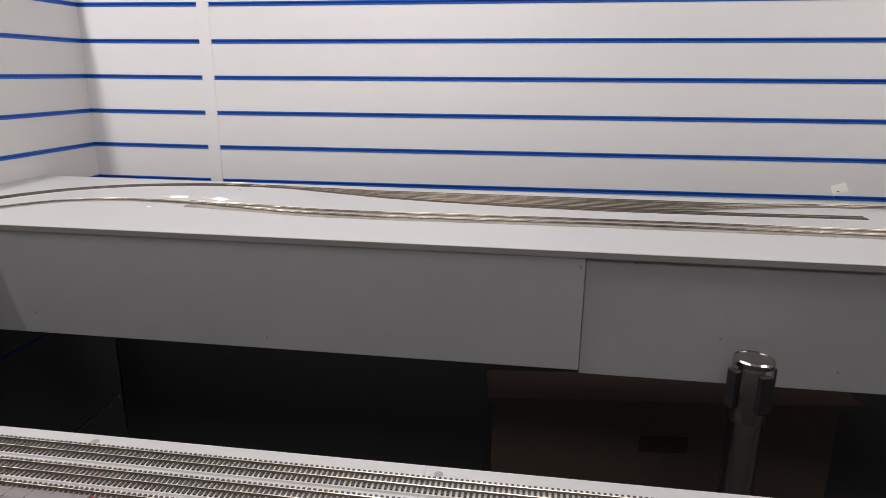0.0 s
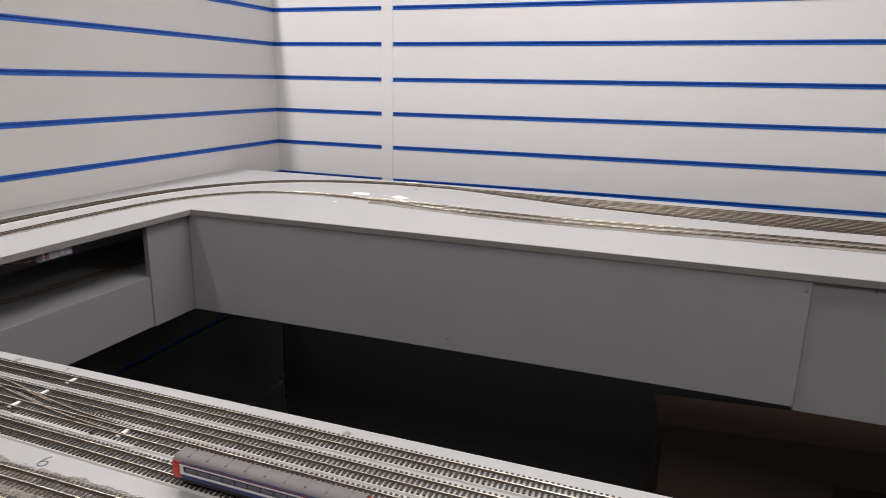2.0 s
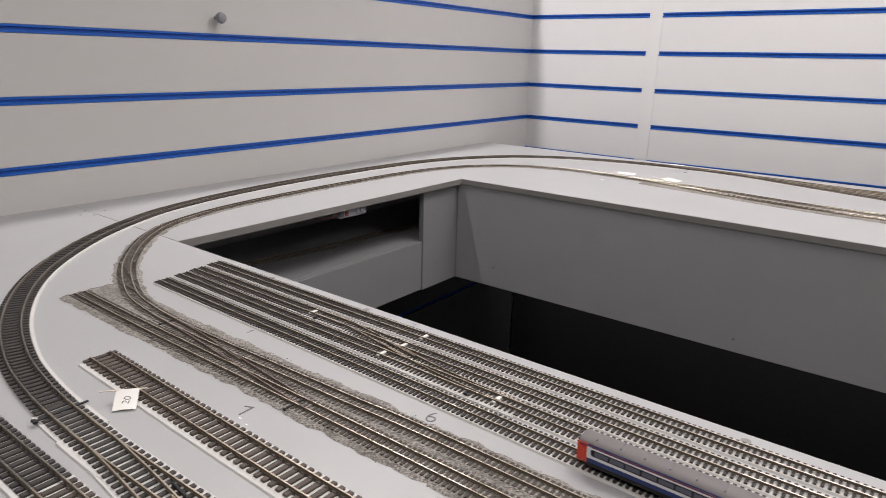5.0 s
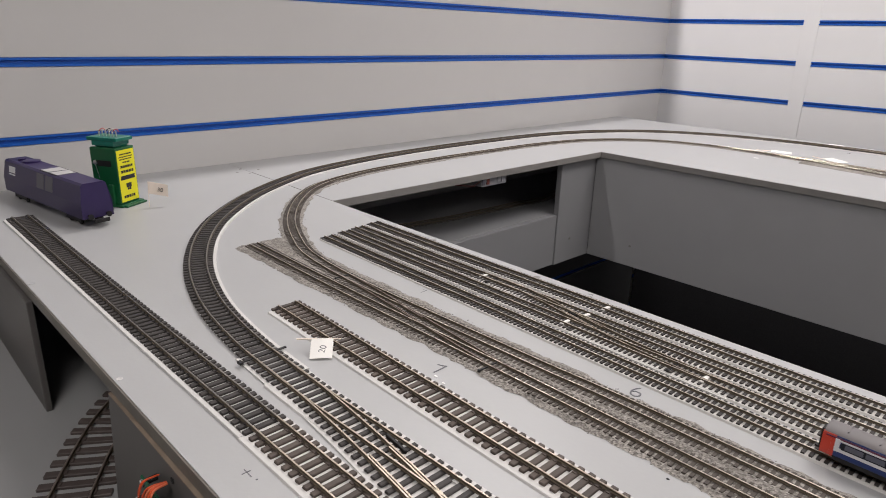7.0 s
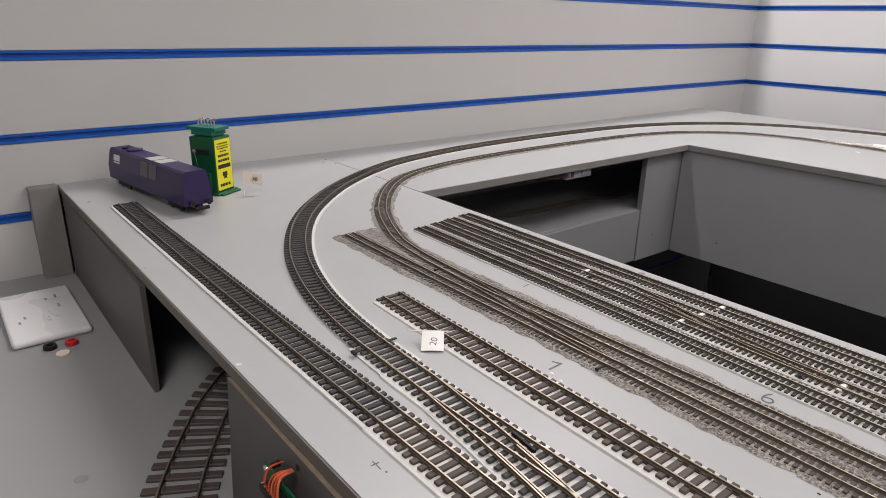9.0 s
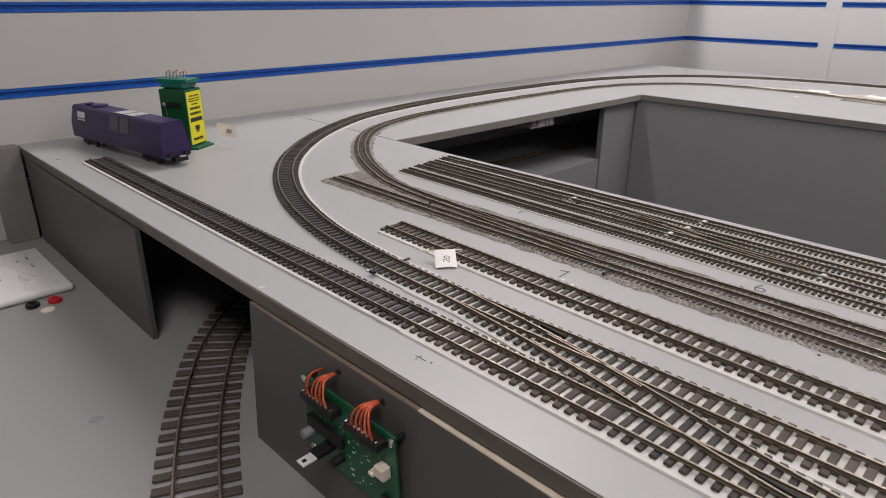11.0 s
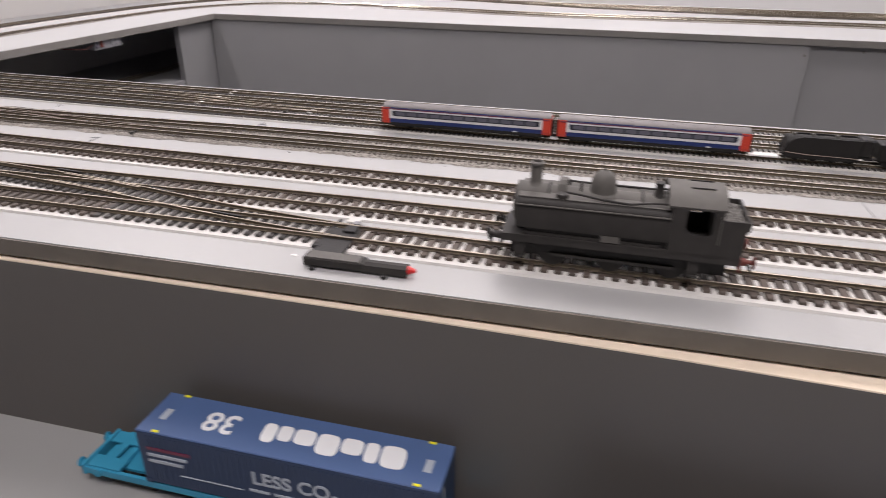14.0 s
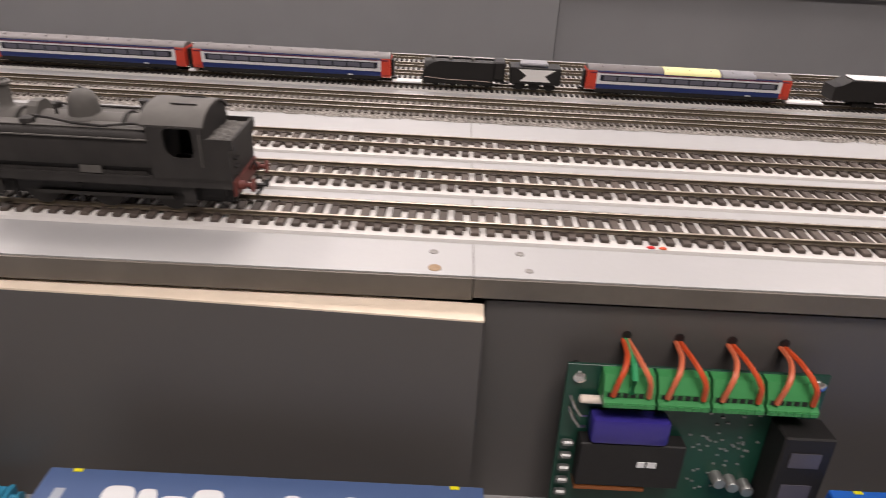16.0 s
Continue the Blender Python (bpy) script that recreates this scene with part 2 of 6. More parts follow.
def box(bm, x0, x1, y0, y1, z0, z1, bevel=0.0, m=None, seg=1):
    v = [bm.verts.new((x, y, z)) for x in (x0, x1) for y in (y0, y1) for z in (z0, z1)]
    fs = [bm.faces.new([v[i] for i in f]) for f in ((0, 1, 3, 2), (4, 6, 7, 5), (0, 4, 5, 1), (2, 3, 7, 6), (0, 2, 6, 4), (1, 5, 7, 3))]
    if bevel:
        es = list({e for f in fs for e in f.edges})
        out = bmesh.ops.bevel(bm, geom=es, offset=bevel, segments=seg, profile=0.5, affect="EDGES")
        v = list({w for f in out["faces"] for w in f.verts} | {w for w in v if w.is_valid})
    if m is not None:
        for w in v:
            w.co = m @ w.co
    return bm


def boxes(*dims, bevel=0.0):
    bm = bmesh.new()
    for d in dims:
        box(bm, *d, bevel=bevel)
    return bm


def cyl(bm, r0, r1, h, m, n=20):
    """A closed cone or tube along local z from 0 to h."""
    a = [bm.verts.new(m @ Vector((r0 * math.cos(2 * math.pi * i / n), r0 * math.sin(2 * math.pi * i / n), 0))) for i in range(n)]
    b = [bm.verts.new(m @ Vector((r1 * math.cos(2 * math.pi * i / n), r1 * math.sin(2 * math.pi * i / n), h))) for i in range(n)]
    for i in range(n):
        bm.faces.new((a[i], a[(i + 1) % n], b[(i + 1) % n], b[i]))
    bm.faces.new(a[::-1])
    bm.faces.new(b)
    return bm


def lathe(bm, prof, m=I4, n=24):
    """Turn a list of (radius, height) about local z."""
    rings = []
    for r, h in prof:
        rings.append([bm.verts.new(m @ Vector((r * math.cos(2 * math.pi * i / n), r * math.sin(2 * math.pi * i / n), h))) for i in range(n)])
    for a, b in zip(rings, rings[1:]):
        for i in range(n):
            bm.faces.new((a[i], a[(i + 1) % n], b[(i + 1) % n], b[i]))
    bm.faces.new(rings[0][::-1])
    bm.faces.new(rings[-1])
    return bm


def extrude(bm, outline, a, b, axis="x", m=I4):
    """A closed outline drawn across an axis, from a to b along it."""
    def at(p, t):
        return m @ Vector((t, p[0], p[1]) if axis == "x" else (p[0], t, p[1]) if axis == "y" else (p[0], p[1], t))
    r0 = [bm.verts.new(at(p, a)) for p in outline]
    r1 = [bm.verts.new(at(p, b)) for p in outline]
    n = len(outline)
    for i in range(n):
        bm.faces.new((r0[i], r0[(i + 1) % n], r1[(i + 1) % n], r1[i]))
    bm.faces.new(r0[::-1])
    bm.faces.new(r1)
    return bm


def sweep(bm, pts, prof, cap=True):
    """Carry a closed profile of (side, up) along a path lying in plan."""
    rings = []
    for i, p in enumerate(pts):
        d = pts[min(i + 1, len(pts) - 1)] - pts[max(i - 1, 0)]
        d.z = 0
        d.normalize()
        s = Vector((-d.y, d.x, 0))
        rings.append([bm.verts.new(p + s * u + Vector((0, 0, w))) for u, w in prof])
    n = len(prof)
    for a, b in zip(rings, rings[1:]):
        for i in range(n):
            bm.faces.new((a[i], a[(i + 1) % n], b[(i + 1) % n], b[i]))
    if cap:
        bm.faces.new(rings[0][::-1])
        bm.faces.new(rings[-1])
    return bm


def tube(bm, pts, r, n=6):
    """A round wire through points in space."""
    rings = []
    for i, p in enumerate(pts):
        d = (pts[min(i + 1, len(pts) - 1)] - pts[max(i - 1, 0)]).normalized()
        q = d.to_track_quat("Z", "Y")
        rings.append([bm.verts.new(p + q @ Vector((r * math.cos(2 * math.pi * k / n), r * math.sin(2 * math.pi * k / n), 0))) for k in range(n)])
    for a, b in zip(rings, rings[1:]):
        for k in range(n):
            bm.faces.new((a[k], a[(k + 1) % n], b[(k + 1) % n], b[k]))
    bm.faces.new(rings[0][::-1])
    bm.faces.new(rings[-1])
    return bm


def spline(ctrl, step=0.01, z=0.0):
    """Smooth path through the control points, evenly stepped."""
    c = [Vector((*p, z)) for p in ctrl]
    c = [2 * c[0] - c[1]] + c + [2 * c[-1] - c[-2]]
    fine = []
    for i in range(1, len(c) - 2):
        p0, p1, p2, p3 = c[i - 1:i + 3]
        n = max(2, int((p2 - p1).length / 0.002))
        for k in range(n):
            t = k / n
            fine.append(0.5 * (2 * p1 + (p2 - p0) * t + (2 * p0 - 5 * p1 + 4 * p2 - p3) * t * t + (3 * p1 - p0 - 3 * p2 + p3) * t ** 3))
    fine.append(c[-2])
    out, acc = [fine[0].copy()], 0.0
    for a, b in zip(fine, fine[1:]):
        acc += (b - a).length
        if acc >= step:
            out.append(b.copy())
            acc = 0.0
    if (out[-1] - fine[-1]).length > step * 0.3:
        out.append(fine[-1].copy())
    return out


def aside(pts, d):
    out = []
    for i, p in enumerate(pts):
        t = pts[min(i + 1, len(pts) - 1)] - pts[max(i - 1, 0)]
        t.z = 0
        t.normalize()
        out.append(p + Vector((-t.y, t.x, 0)) * d)
    return out


def lettering(name, words, size, m, material, parent, depth=0.0002, bold=0.0):
    cu = bpy.data.curves.new(name, "FONT")
    cu.body, cu.size, cu.extrude, cu.align_x, cu.align_y, cu.offset = words, size, depth, "CENTER", "CENTER", bold
    tmp = bpy.data.objects.new("tmp", cu)
    me = bpy.data.meshes.new_from_object(tmp)
    bpy.data.objects.remove(tmp)
    me.transform(m)
    me.materials.clear()
    me.materials.append(material)
    ob = new(name, me)
    if parent:
        ob.parent = parent
        WORLD[ob] = WORLD[parent]
    return ob

# ---- the room ----
ZB = 1.300                      # top of the layout boards
LX, FRONT, WELL_N, WELL_F, BACK = -0.466, -2.0385, -1.6100, -0.8815, -0.262
SHELF_Z = 1.163
SLATS = [1.257 + 0.115 * k for k in range(-10, 13)]

solid("floor", boxes((-2.1, 4.6, -5.1, 0.1, -0.05, 0)), BLACKFLOOR, "black carpeted floor", "floor", kind="structure")
solid("ceiling", boxes((-2.1, 4.6, -5.1, 0.1, CEIL, CEIL + 0.05)), PLAIN, "plain pale ceiling", "ceiling", kind="structure")
solid("wall_right", boxes((4.5, 4.6, -5.0, 0.0, 0, CEIL)), PLAIN, "plain pale painted wall", "wall", kind="structure")
solid("wall_front", boxes((-2.0, 4.6, -5.1, -5.0, 0, CEIL)), PLAIN, "plain pale painted wall", "wall", kind="structure")
solid("wall_outer", boxes((-2.1, -2.0, -5.0, 0.09, 0, CEIL)), PLAIN, "plain pale painted wall beyond the slatwall partition", "wall", kind="structure")
solid("wall_return", boxes((-2.0, LX - 0.091, 0.0, 0.09, 0, CEIL)), PLAIN, "plain pale painted wall beyond the slatwall partition", "wall", kind="structure")

INSERT = [(-0.0012, -0.0065), (-0.0012, -0.0030), (0.0035, -0.0020), (0.0035, 0.0020), (-0.0012, 0.0034), (-0.0012, 0.0065), (0.0125, 0.0065), (0.0125, -0.0065)]


def slat_wall(name, spans, plain, along, label, top=CEIL):
    """A slotted display wall: laminate panels with blue plastic inserts in the slots between them. Drawn facing -y along x; along="y" turns it to face +x."""
    turn = I4 if along == "x" else pose(LX, 0, 0, 0, 0, 90)
    bm = bmesh.new()
    box(bm, spans[0][0], spans[-1][1], 0.0185, 0.09, 0, top, m=turn)
    wall = solid(name, bm, PLAIN, label, "slatwall", kind="structure")
    slats = [z for z in SLATS if z < top - 0.03]
    edges = [0.0] + slats + [top]
    for x0, x1 in spans:
        face = turn @ pose(0, 0, 1.45, 0, -0.33 if (x0, along) == (0.0, "x") else 0.0) @ pose(0, 0, -1.45)
        for z0, z1 in zip(edges, edges[1:]):
            bm = bmesh.new()
            box(bm, x0 + 0.0003, x1 - 0.0003, 0, 0.018, z0 + 0.0067, z1 - 0.0067, 0.0006, face)
            # the left wall takes the laminate with shade in its colour
            part("panel", bm, WALL if along == "x" else WALL_SHADED, wall)
        for z in slats:
            part("slat_insert", extrude(bmesh.new(), [(y, z + dz) for y, dz in INSERT], x0 + 0.0005, x1 - 0.0005, "x", face), BLUE, wall)
    for x0, x1 in plain:
        bm = bmesh.new()
        box(bm, x0 - 0.0006, x1 + 0.0006, -0.0012, 0.0182, 0, top, 0.0004, turn)
        part("joint_strip", bm, WALL, wall)
    return wall


slat_wall("wall_back", [(LX - 0.02, -0.041), (0.0, 4.5)], [(-0.041, 0.0)], "x", "white slatwall with blue plastic slot inserts and a plain joint strip")
slat_wall("wall_left", [(-5.0, 0.0007)], [], "y", "white slatwall partition with blue plastic slot inserts", 2.12)

for lx, ly, lw, ll, lp in LAMPS:
    lamp = thing("ceiling_light", (lx, ly, CEIL), label="unseen flat square-edged ceiling light panel with a white diffuser", category="ceiling light", group="ceiling lights")
    bm = bmesh.new()
    for a in (-1, 1):
        box(bm, a * lw / 2 - 0.015, a * lw / 2 + 0.015, -ll / 2 - 0.015, ll / 2 + 0.015, -0.03, 0)
        box(bm, -max(lw / 2 - 0.015, 0.002), max(lw / 2 - 0.015, 0.002), a * ll / 2 - 0.015, a * ll / 2 + 0.015, -0.03, 0)
    part("frame", bm, WHITEP, lamp)
    dw = max(lw / 2 - 0.016, 0.001)
    part("diffuser", boxes((-dw, dw, -ll / 2 + 0.016, ll / 2 - 0.016, -0.02, -0.012)), LAMPGLOW, lamp)

# ---- layout boards ----
T = 0.012


def board(label, outline, edge_runs, thick=T, group="layout boards", rim=EDGE):
    ob = thing("layout_board", (outline[0][0], outline[0][1], ZB), label=label, category="baseboard", group=group)
    bm = extrude(bmesh.new(), outline, ZB - thick, ZB, "z")
    part("tabletop", bm, BOARD, ob, absolute=True)
    for x0, y0, x1, y1, nx, ny in edge_runs:
        w = 0.0014
        bm = extrude(bmesh.new(), [(x0, y0), (x1, y1), (x1 + nx * w, y1 + ny * w), (x0 + nx * w, y0 + ny * w)], ZB - thick - 0.0005, ZB - 0.0006, "z")
        part("edge_strip", bm, rim, ob, "darker painted ply edge", absolute=True)
    return ob


JX = 0.988
FY = lambda x: -2.0322 + 0.0105 * x
front_l = board("grey painted plywood layout board along the front of the railway", [(LX + 0.001, FY(LX)), (JX - 0.0003, FY(JX)), (JX - 0.0003, WELL_N), (LX + 0.001, WELL_N)],
                [(LX + 0.03, FY(LX + 0.03), JX - 0.0003, FY(JX), 0, -1)], 0.0108, rim=EDGE_FRONT)
front_r = board("grey painted plywood layout board butted beside the first", [(JX + 0.0003, FY(JX)), (2.4, FY(2.4)), (2.4, WELL_N), (JX + 0.0003, WELL_N)], [(JX + 0.0003, FY(JX), 2.4, FY(2.4), 0, -1)], 0.0095, rim=EDGE_FRONT)
loop = board("grey painted plywood L-shaped layout board along two walls", [(LX + 0.001, WELL_N + 0.0009), (-0.12, WELL_N + 0.0009), (-0.12, WELL_F), (3.4, WELL_F), (3.4, BACK), (LX + 0.001, BACK)],
             [(-0.12, WELL_F, 3.4, WELL_F, 0, -1), (-0.12, WELL_N + 0.001, -0.12, WELL_F, 1, 0)])


def panel(name, dims, material, label, parent=None, bevel=0.0008):
    bm = bmesh.new()
    box(bm, *dims, bevel=bevel)
    if parent:
        return part(name, bm, material, parent, label, absolute=True)
    return solid(name, bm, material, label, "panel")


ZU = ZB - T - 0.001
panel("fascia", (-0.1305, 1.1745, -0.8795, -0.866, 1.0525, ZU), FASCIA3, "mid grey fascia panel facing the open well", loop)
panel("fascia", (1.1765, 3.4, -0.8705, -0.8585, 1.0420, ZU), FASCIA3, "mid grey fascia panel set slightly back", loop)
panel("fascia", (-0.145, -0.132, -1.007, -0.8665, 1.052, ZU), FASCIA2, "short grey fascia panel beside the tunnel mouth", loop)
panel("fascia", (-0.149, -0.136, -1.6, -1.0045, 1.052, 1.168), FASCIA2, "low grey fascia below the tunnel mouth", loop)
panel("lower_deck", (-0.44, -0.1495, -1.6, -0.45, 1.156, 1.168), DECK, "dark grey lower deck inside the tunnel mouth", loop)
panel("back_panel", (-0.455, -0.442, -1.6, -0.40, 1.06, ZU), TUNNEL, "panel behind the hidden track, lifted grey to bounce light", loop)
panel("back_panel", (-0.44, -0.1495, -0.449, -0.435, 1.06, ZU), TUNNEL, "end panel behind the hidden track, lifted grey to bounce light", loop)
panel("fascia", (-0.11, 2.4, -1.6270, -1.6150, 1.06, ZU), FASCIA2, "grey fascia on the well side of the front board", front_l)
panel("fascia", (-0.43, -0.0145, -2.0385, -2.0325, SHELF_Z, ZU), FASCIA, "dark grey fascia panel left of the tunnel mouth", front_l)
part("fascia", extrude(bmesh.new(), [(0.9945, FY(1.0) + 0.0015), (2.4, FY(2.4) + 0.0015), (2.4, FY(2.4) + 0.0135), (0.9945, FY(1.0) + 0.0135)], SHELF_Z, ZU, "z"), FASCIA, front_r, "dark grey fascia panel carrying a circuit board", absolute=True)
panel("tunnel_side", (-0.44, -0.432, -2.024, -1.63, SHELF_Z, ZU), SHADE_PANEL, "inner side of the tunnel, coloured dark as deep shade", front_l)

ply = thing("ply_panel", (0.6, -2.045, SHELF_Z), label="dark grey painted plywood front panel with a bare pale top edge", category="panel")
PLY_PLAN = [(0.207, -2.0195), (0.40, -2.0175), (0.60, -2.0162), (0.72, -2.0160), (0.85, -2.0178), (0.993, -2.0225), (0.993, -2.0355), (0.85, -2.0310), (0.72, -2.0296), (0.60, -2.0300), (0.40, -2.0315), (0.207, -2.0328)]
bm = extrude(bmesh.new(), PLY_PLAN, SHELF_Z, 1.2858, "z")
for v in bm.verts:
    if v.co.z < 1.2:
        v.co.y -= 0.0060      # the sheet leans back towards its top
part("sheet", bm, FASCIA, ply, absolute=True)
half = len(PLY_PLAN) // 2
for lo, hi, m_, lab in ((0, 1, PLYWORN, "paint-stained plywood edge"), (1, 5, PLY, "bare pale plywood edge")):
    ring = PLY_PLAN[lo:hi + 1] + PLY_PLAN[len(PLY_PLAN) - 1 - hi:len(PLY_PLAN) - lo]
    part("bare_edge", extrude(bmesh.new(), [(x + 0.0001, y - 0.0001) for x, y in ring], 1.2858, 1.2867, "z"), m_, ply, lab, absolute=True)
panel("end_block", (LX + 0.0015, -0.438, -2.078, FRONT - 0.0016, SHELF_Z, ZB + 0.002), EDGE, "grey painted upright end block beside the front board")

shelf = thing("lower_shelf", (1.0, -2.3, 0), label="grey painted lower shelf running along the front of the layout", category="shelf")
part("shelf_top", boxes((LX + 0.001, 2.4, -2.62, -1.630, 1.145, SHELF_Z)), SHELF, shelf, absolute=True)
part("apron", boxes((LX + 0.001, 2.4, -2.61, -2.595, 0, 1.145)), FASCIA, shelf, absolute=True)
part("side_panel", boxes((2.385, 2.399, -2.594, -1.626, 0, 1.145)), FASCIA, shelf, absolute=True)
part("rear_panel", boxes((0.30, 2.384, -1.645, -1.626, 0, 1.145)), FASCIA, shelf, absolute=True)
panel("leg", (3.3, 3.38, -0.5, -0.42, 0, ZB - T), FASCIA, "grey leg under the back board", loop)

# added sheet that darkens the shaded space under the back board
solid("backing_sheet", boxes((-0.445, 3.4, -0.052, -0.046, 0.0, 1.235)), BLACKFLOOR, "black sheet added to keep the space below the back board dark", "sheet")

# added boards that cover the pale wall with the shade below the layout
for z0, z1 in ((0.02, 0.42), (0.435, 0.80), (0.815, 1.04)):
    solid("backing_board", boxes((-0.455, -0.446, -1.6, -0.06, z0, z1)), SHADE_PANEL, "dark boards added against the wall as shade below the layout", "board", "backing boards")

# ---- track ----
RAIL_OO = [(-0.0010, 0), (0.0010, 0), (0.0010, 0.0003), (0.0003, 0.0007), (0.0003, 0.0017), (0.00062, 0.0019), (0.00062, 0.0023), (0.0004, 0.0025), (-0.0004, 0.0025), (-0.00062, 0.0023), (-0.00062, 0.0019), (-0.0003, 0.0017), (-0.0003, 0.0007), (-0.0010, 0.0003)]
RAIL_N = [(u * 0.80, w * 0.84) for u, w in RAIL_OO]
RAIL_O = [(u * 1.5, w * 1.5) for u, w in RAIL_OO]


def sleeper_mesh(name, length, width, h, gauge, k, wood=None):
    """A chamfered sleeper across x with a chair under each rail."""
    bm = bmesh.new()
    L, w, c = length / 2, width / 2, min(width, h) * 0.22
    box(bm, -w, w, -L, L, -h * 0.2, h, c)
    for s in (-1, 1):
        y = s * gauge / 2
        box(bm, -w * 0.7, w * 0.7, y - 2.0 * k, y + 2.0 * k, h * 0.9, h + 0.55 * k)
    return mesh_of(bm, name, wood or (SLEEPER_BIG if gauge > 0.03 else SLEEPER))


KINDS = {
    "oo": dict(gauge=0.0165, length=0.0305, width=0.0043, pitch=0.0077, h=0.0018, rail=RAIL_OO, under=0.0015, uw=0.037, k=0.0011),
    "n": dict(gauge=0.0090, length=0.0222, width=0.0024, pitch=0.0046, h=0.0012, rail=RAIL_N, under=0.0015, uw=0.0262, k=0.0008),
    "o": dict(gauge=0.0320, length=0.0640, width=0.0080, pitch=0.0162, h=0.0028, rail=RAIL_O, under=0.0, uw=0.0, k=0.0017),
}
for kind_name, spec_k in KINDS.items():
    spec_k["mesh"] = sleeper_mesh("sleeper", spec_k["length"], spec_k["width"], spec_k["h"], spec_k["gauge"], spec_k["k"])
    spec_k["brown"] = sleeper_mesh("sleeper", spec_k["length"], spec_k["width"], spec_k["h"], spec_k["gauge"], spec_k["k"], SLEEPER_BROWN)


def track(size, pts, label, single=None, under=UNDERLAY, rail=RAIL, z=ZB, lift=None, uw=None, edge=0, off=0.0, skip=None, wood=SLEEPER, group="model railway tracks"):
    """Model track along a path: underlay, sleepers and two rails. single: where sleepers are pieces of their own."""
    K = KINDS[size]
    up = K["under"] if lift is None else lift
    root = thing("model_track", (pts[0].x, pts[0].y, z), label=label, category="model track", group=group)
    base = [Vector((p.x, p.y, z)) for p in pts]
    if size == "oo" and rail is RAIL:
        rail = RAIL_OLD
    if under:
        h = (uw or K["uw"]) / 2
        part("underlay", sweep(bmesh.new(), base, [(off - h, 0), (off + h, 0), (off + h - 0.0008, up), (off - h + 0.0008, up)]), under, root, absolute=True)
    if edge:
        g = edge * 0.0172
        part("edge_strip", sweep(bmesh.new(), base, [(g - 0.0019, 0), (g + 0.0019, 0), (g + 0.0015, up + 0.0003), (g - 0.0015, up + 0.0003)]), UNDERLAY, root, "white foam edge", absolute=True)
    for s in (-1, 1):
        line = aside([p + Vector((0, 0, up + K["h"])) for p in base], s * (K["gauge"] / 2 + 0.0006))
        rail_part("rail", line, K["rail"], rail, root)
    if size == "oo":
        # moulded web that links the sleepers under each rail, cut through at every few sleepers
        fine, acc, due = [], 0.0, 0.0
        for a, b in zip(base, base[1:]):
            seg = (b - a).length
            while due <= acc + seg:
                fine.append(a.lerp(b, (due - acc) / seg))
                due += K["pitch"] / 2
            acc += seg
        every, wide, tall = 4, 0.0018, 0.0009
        for s in (-1, 1):
            bm = bmesh.new()
            run = []
            line = aside([p + Vector((0, 0, up)) for p in fine], s * (K["gauge"] / 2 + 0.0006))
            for n, q in enumerate(line):
                cell = n // 2 + (s > 0) * (every // 2)
                hole = cell % every == 0 or bool(skip and skip(fine[n]))
                if not hole:
                    run.append(q)
                if (hole or n == len(line) - 1) and run:
                    if len(run) > 1:
                        sweep(bm, run, [(-wide, 0), (wide, 0), (wide, tall), (-wide, tall)])
                    run = []
            if bm.verts:
                part("sleeper_web", bm, wood, root, absolute=True, kind="stuff")
            else:
                bm.free()
    rest = bmesh.new()
    acc, due = 0.0, 0.0
    inv = WORLD[root].inverted()
    for a, b in zip(base, base[1:]):
        d = b - a
        seg = d.length
        while due <= acc + seg:
            p = a + d * ((due - acc) / seg)
            m = pose(p.x, p.y, z + up, 0, 0, math.degrees(math.atan2(d.y, d.x)) + random.uniform(-0.7, 0.7))
            if skip and skip(p):
                pass
            elif single and single(p):
                ob = new("sleeper", K["brown"] if wood is SLEEPER_BROWN else K["mesh"])
                ob.parent = root
                ob.matrix_basis = inv @ m
            else:
                w, L, h = K["width"] / 2, K["length"] / 2, K["h"]
                vs = [rest.verts.new(m @ Vector(v)) for v in ((-w, -L, 0), (w, -L, 0), (w, L, 0), (-w, L, 0), (-w, -L, h), (w, -L, h), (w, L, h), (-w, L, h))]
                for f in ((4, 5, 6, 7), (0, 1, 5, 4), (1, 2, 6, 5), (2, 3, 7, 6), (3, 0, 4, 7)):
                    rest.faces.new([vs[i] for i in f])
            due += K["pitch"]
        acc += seg
    if rest.verts:
        part("sleeper_strip", rest, wood, root, absolute=True, kind="stuff")
    else:
        rest.free()
    return root


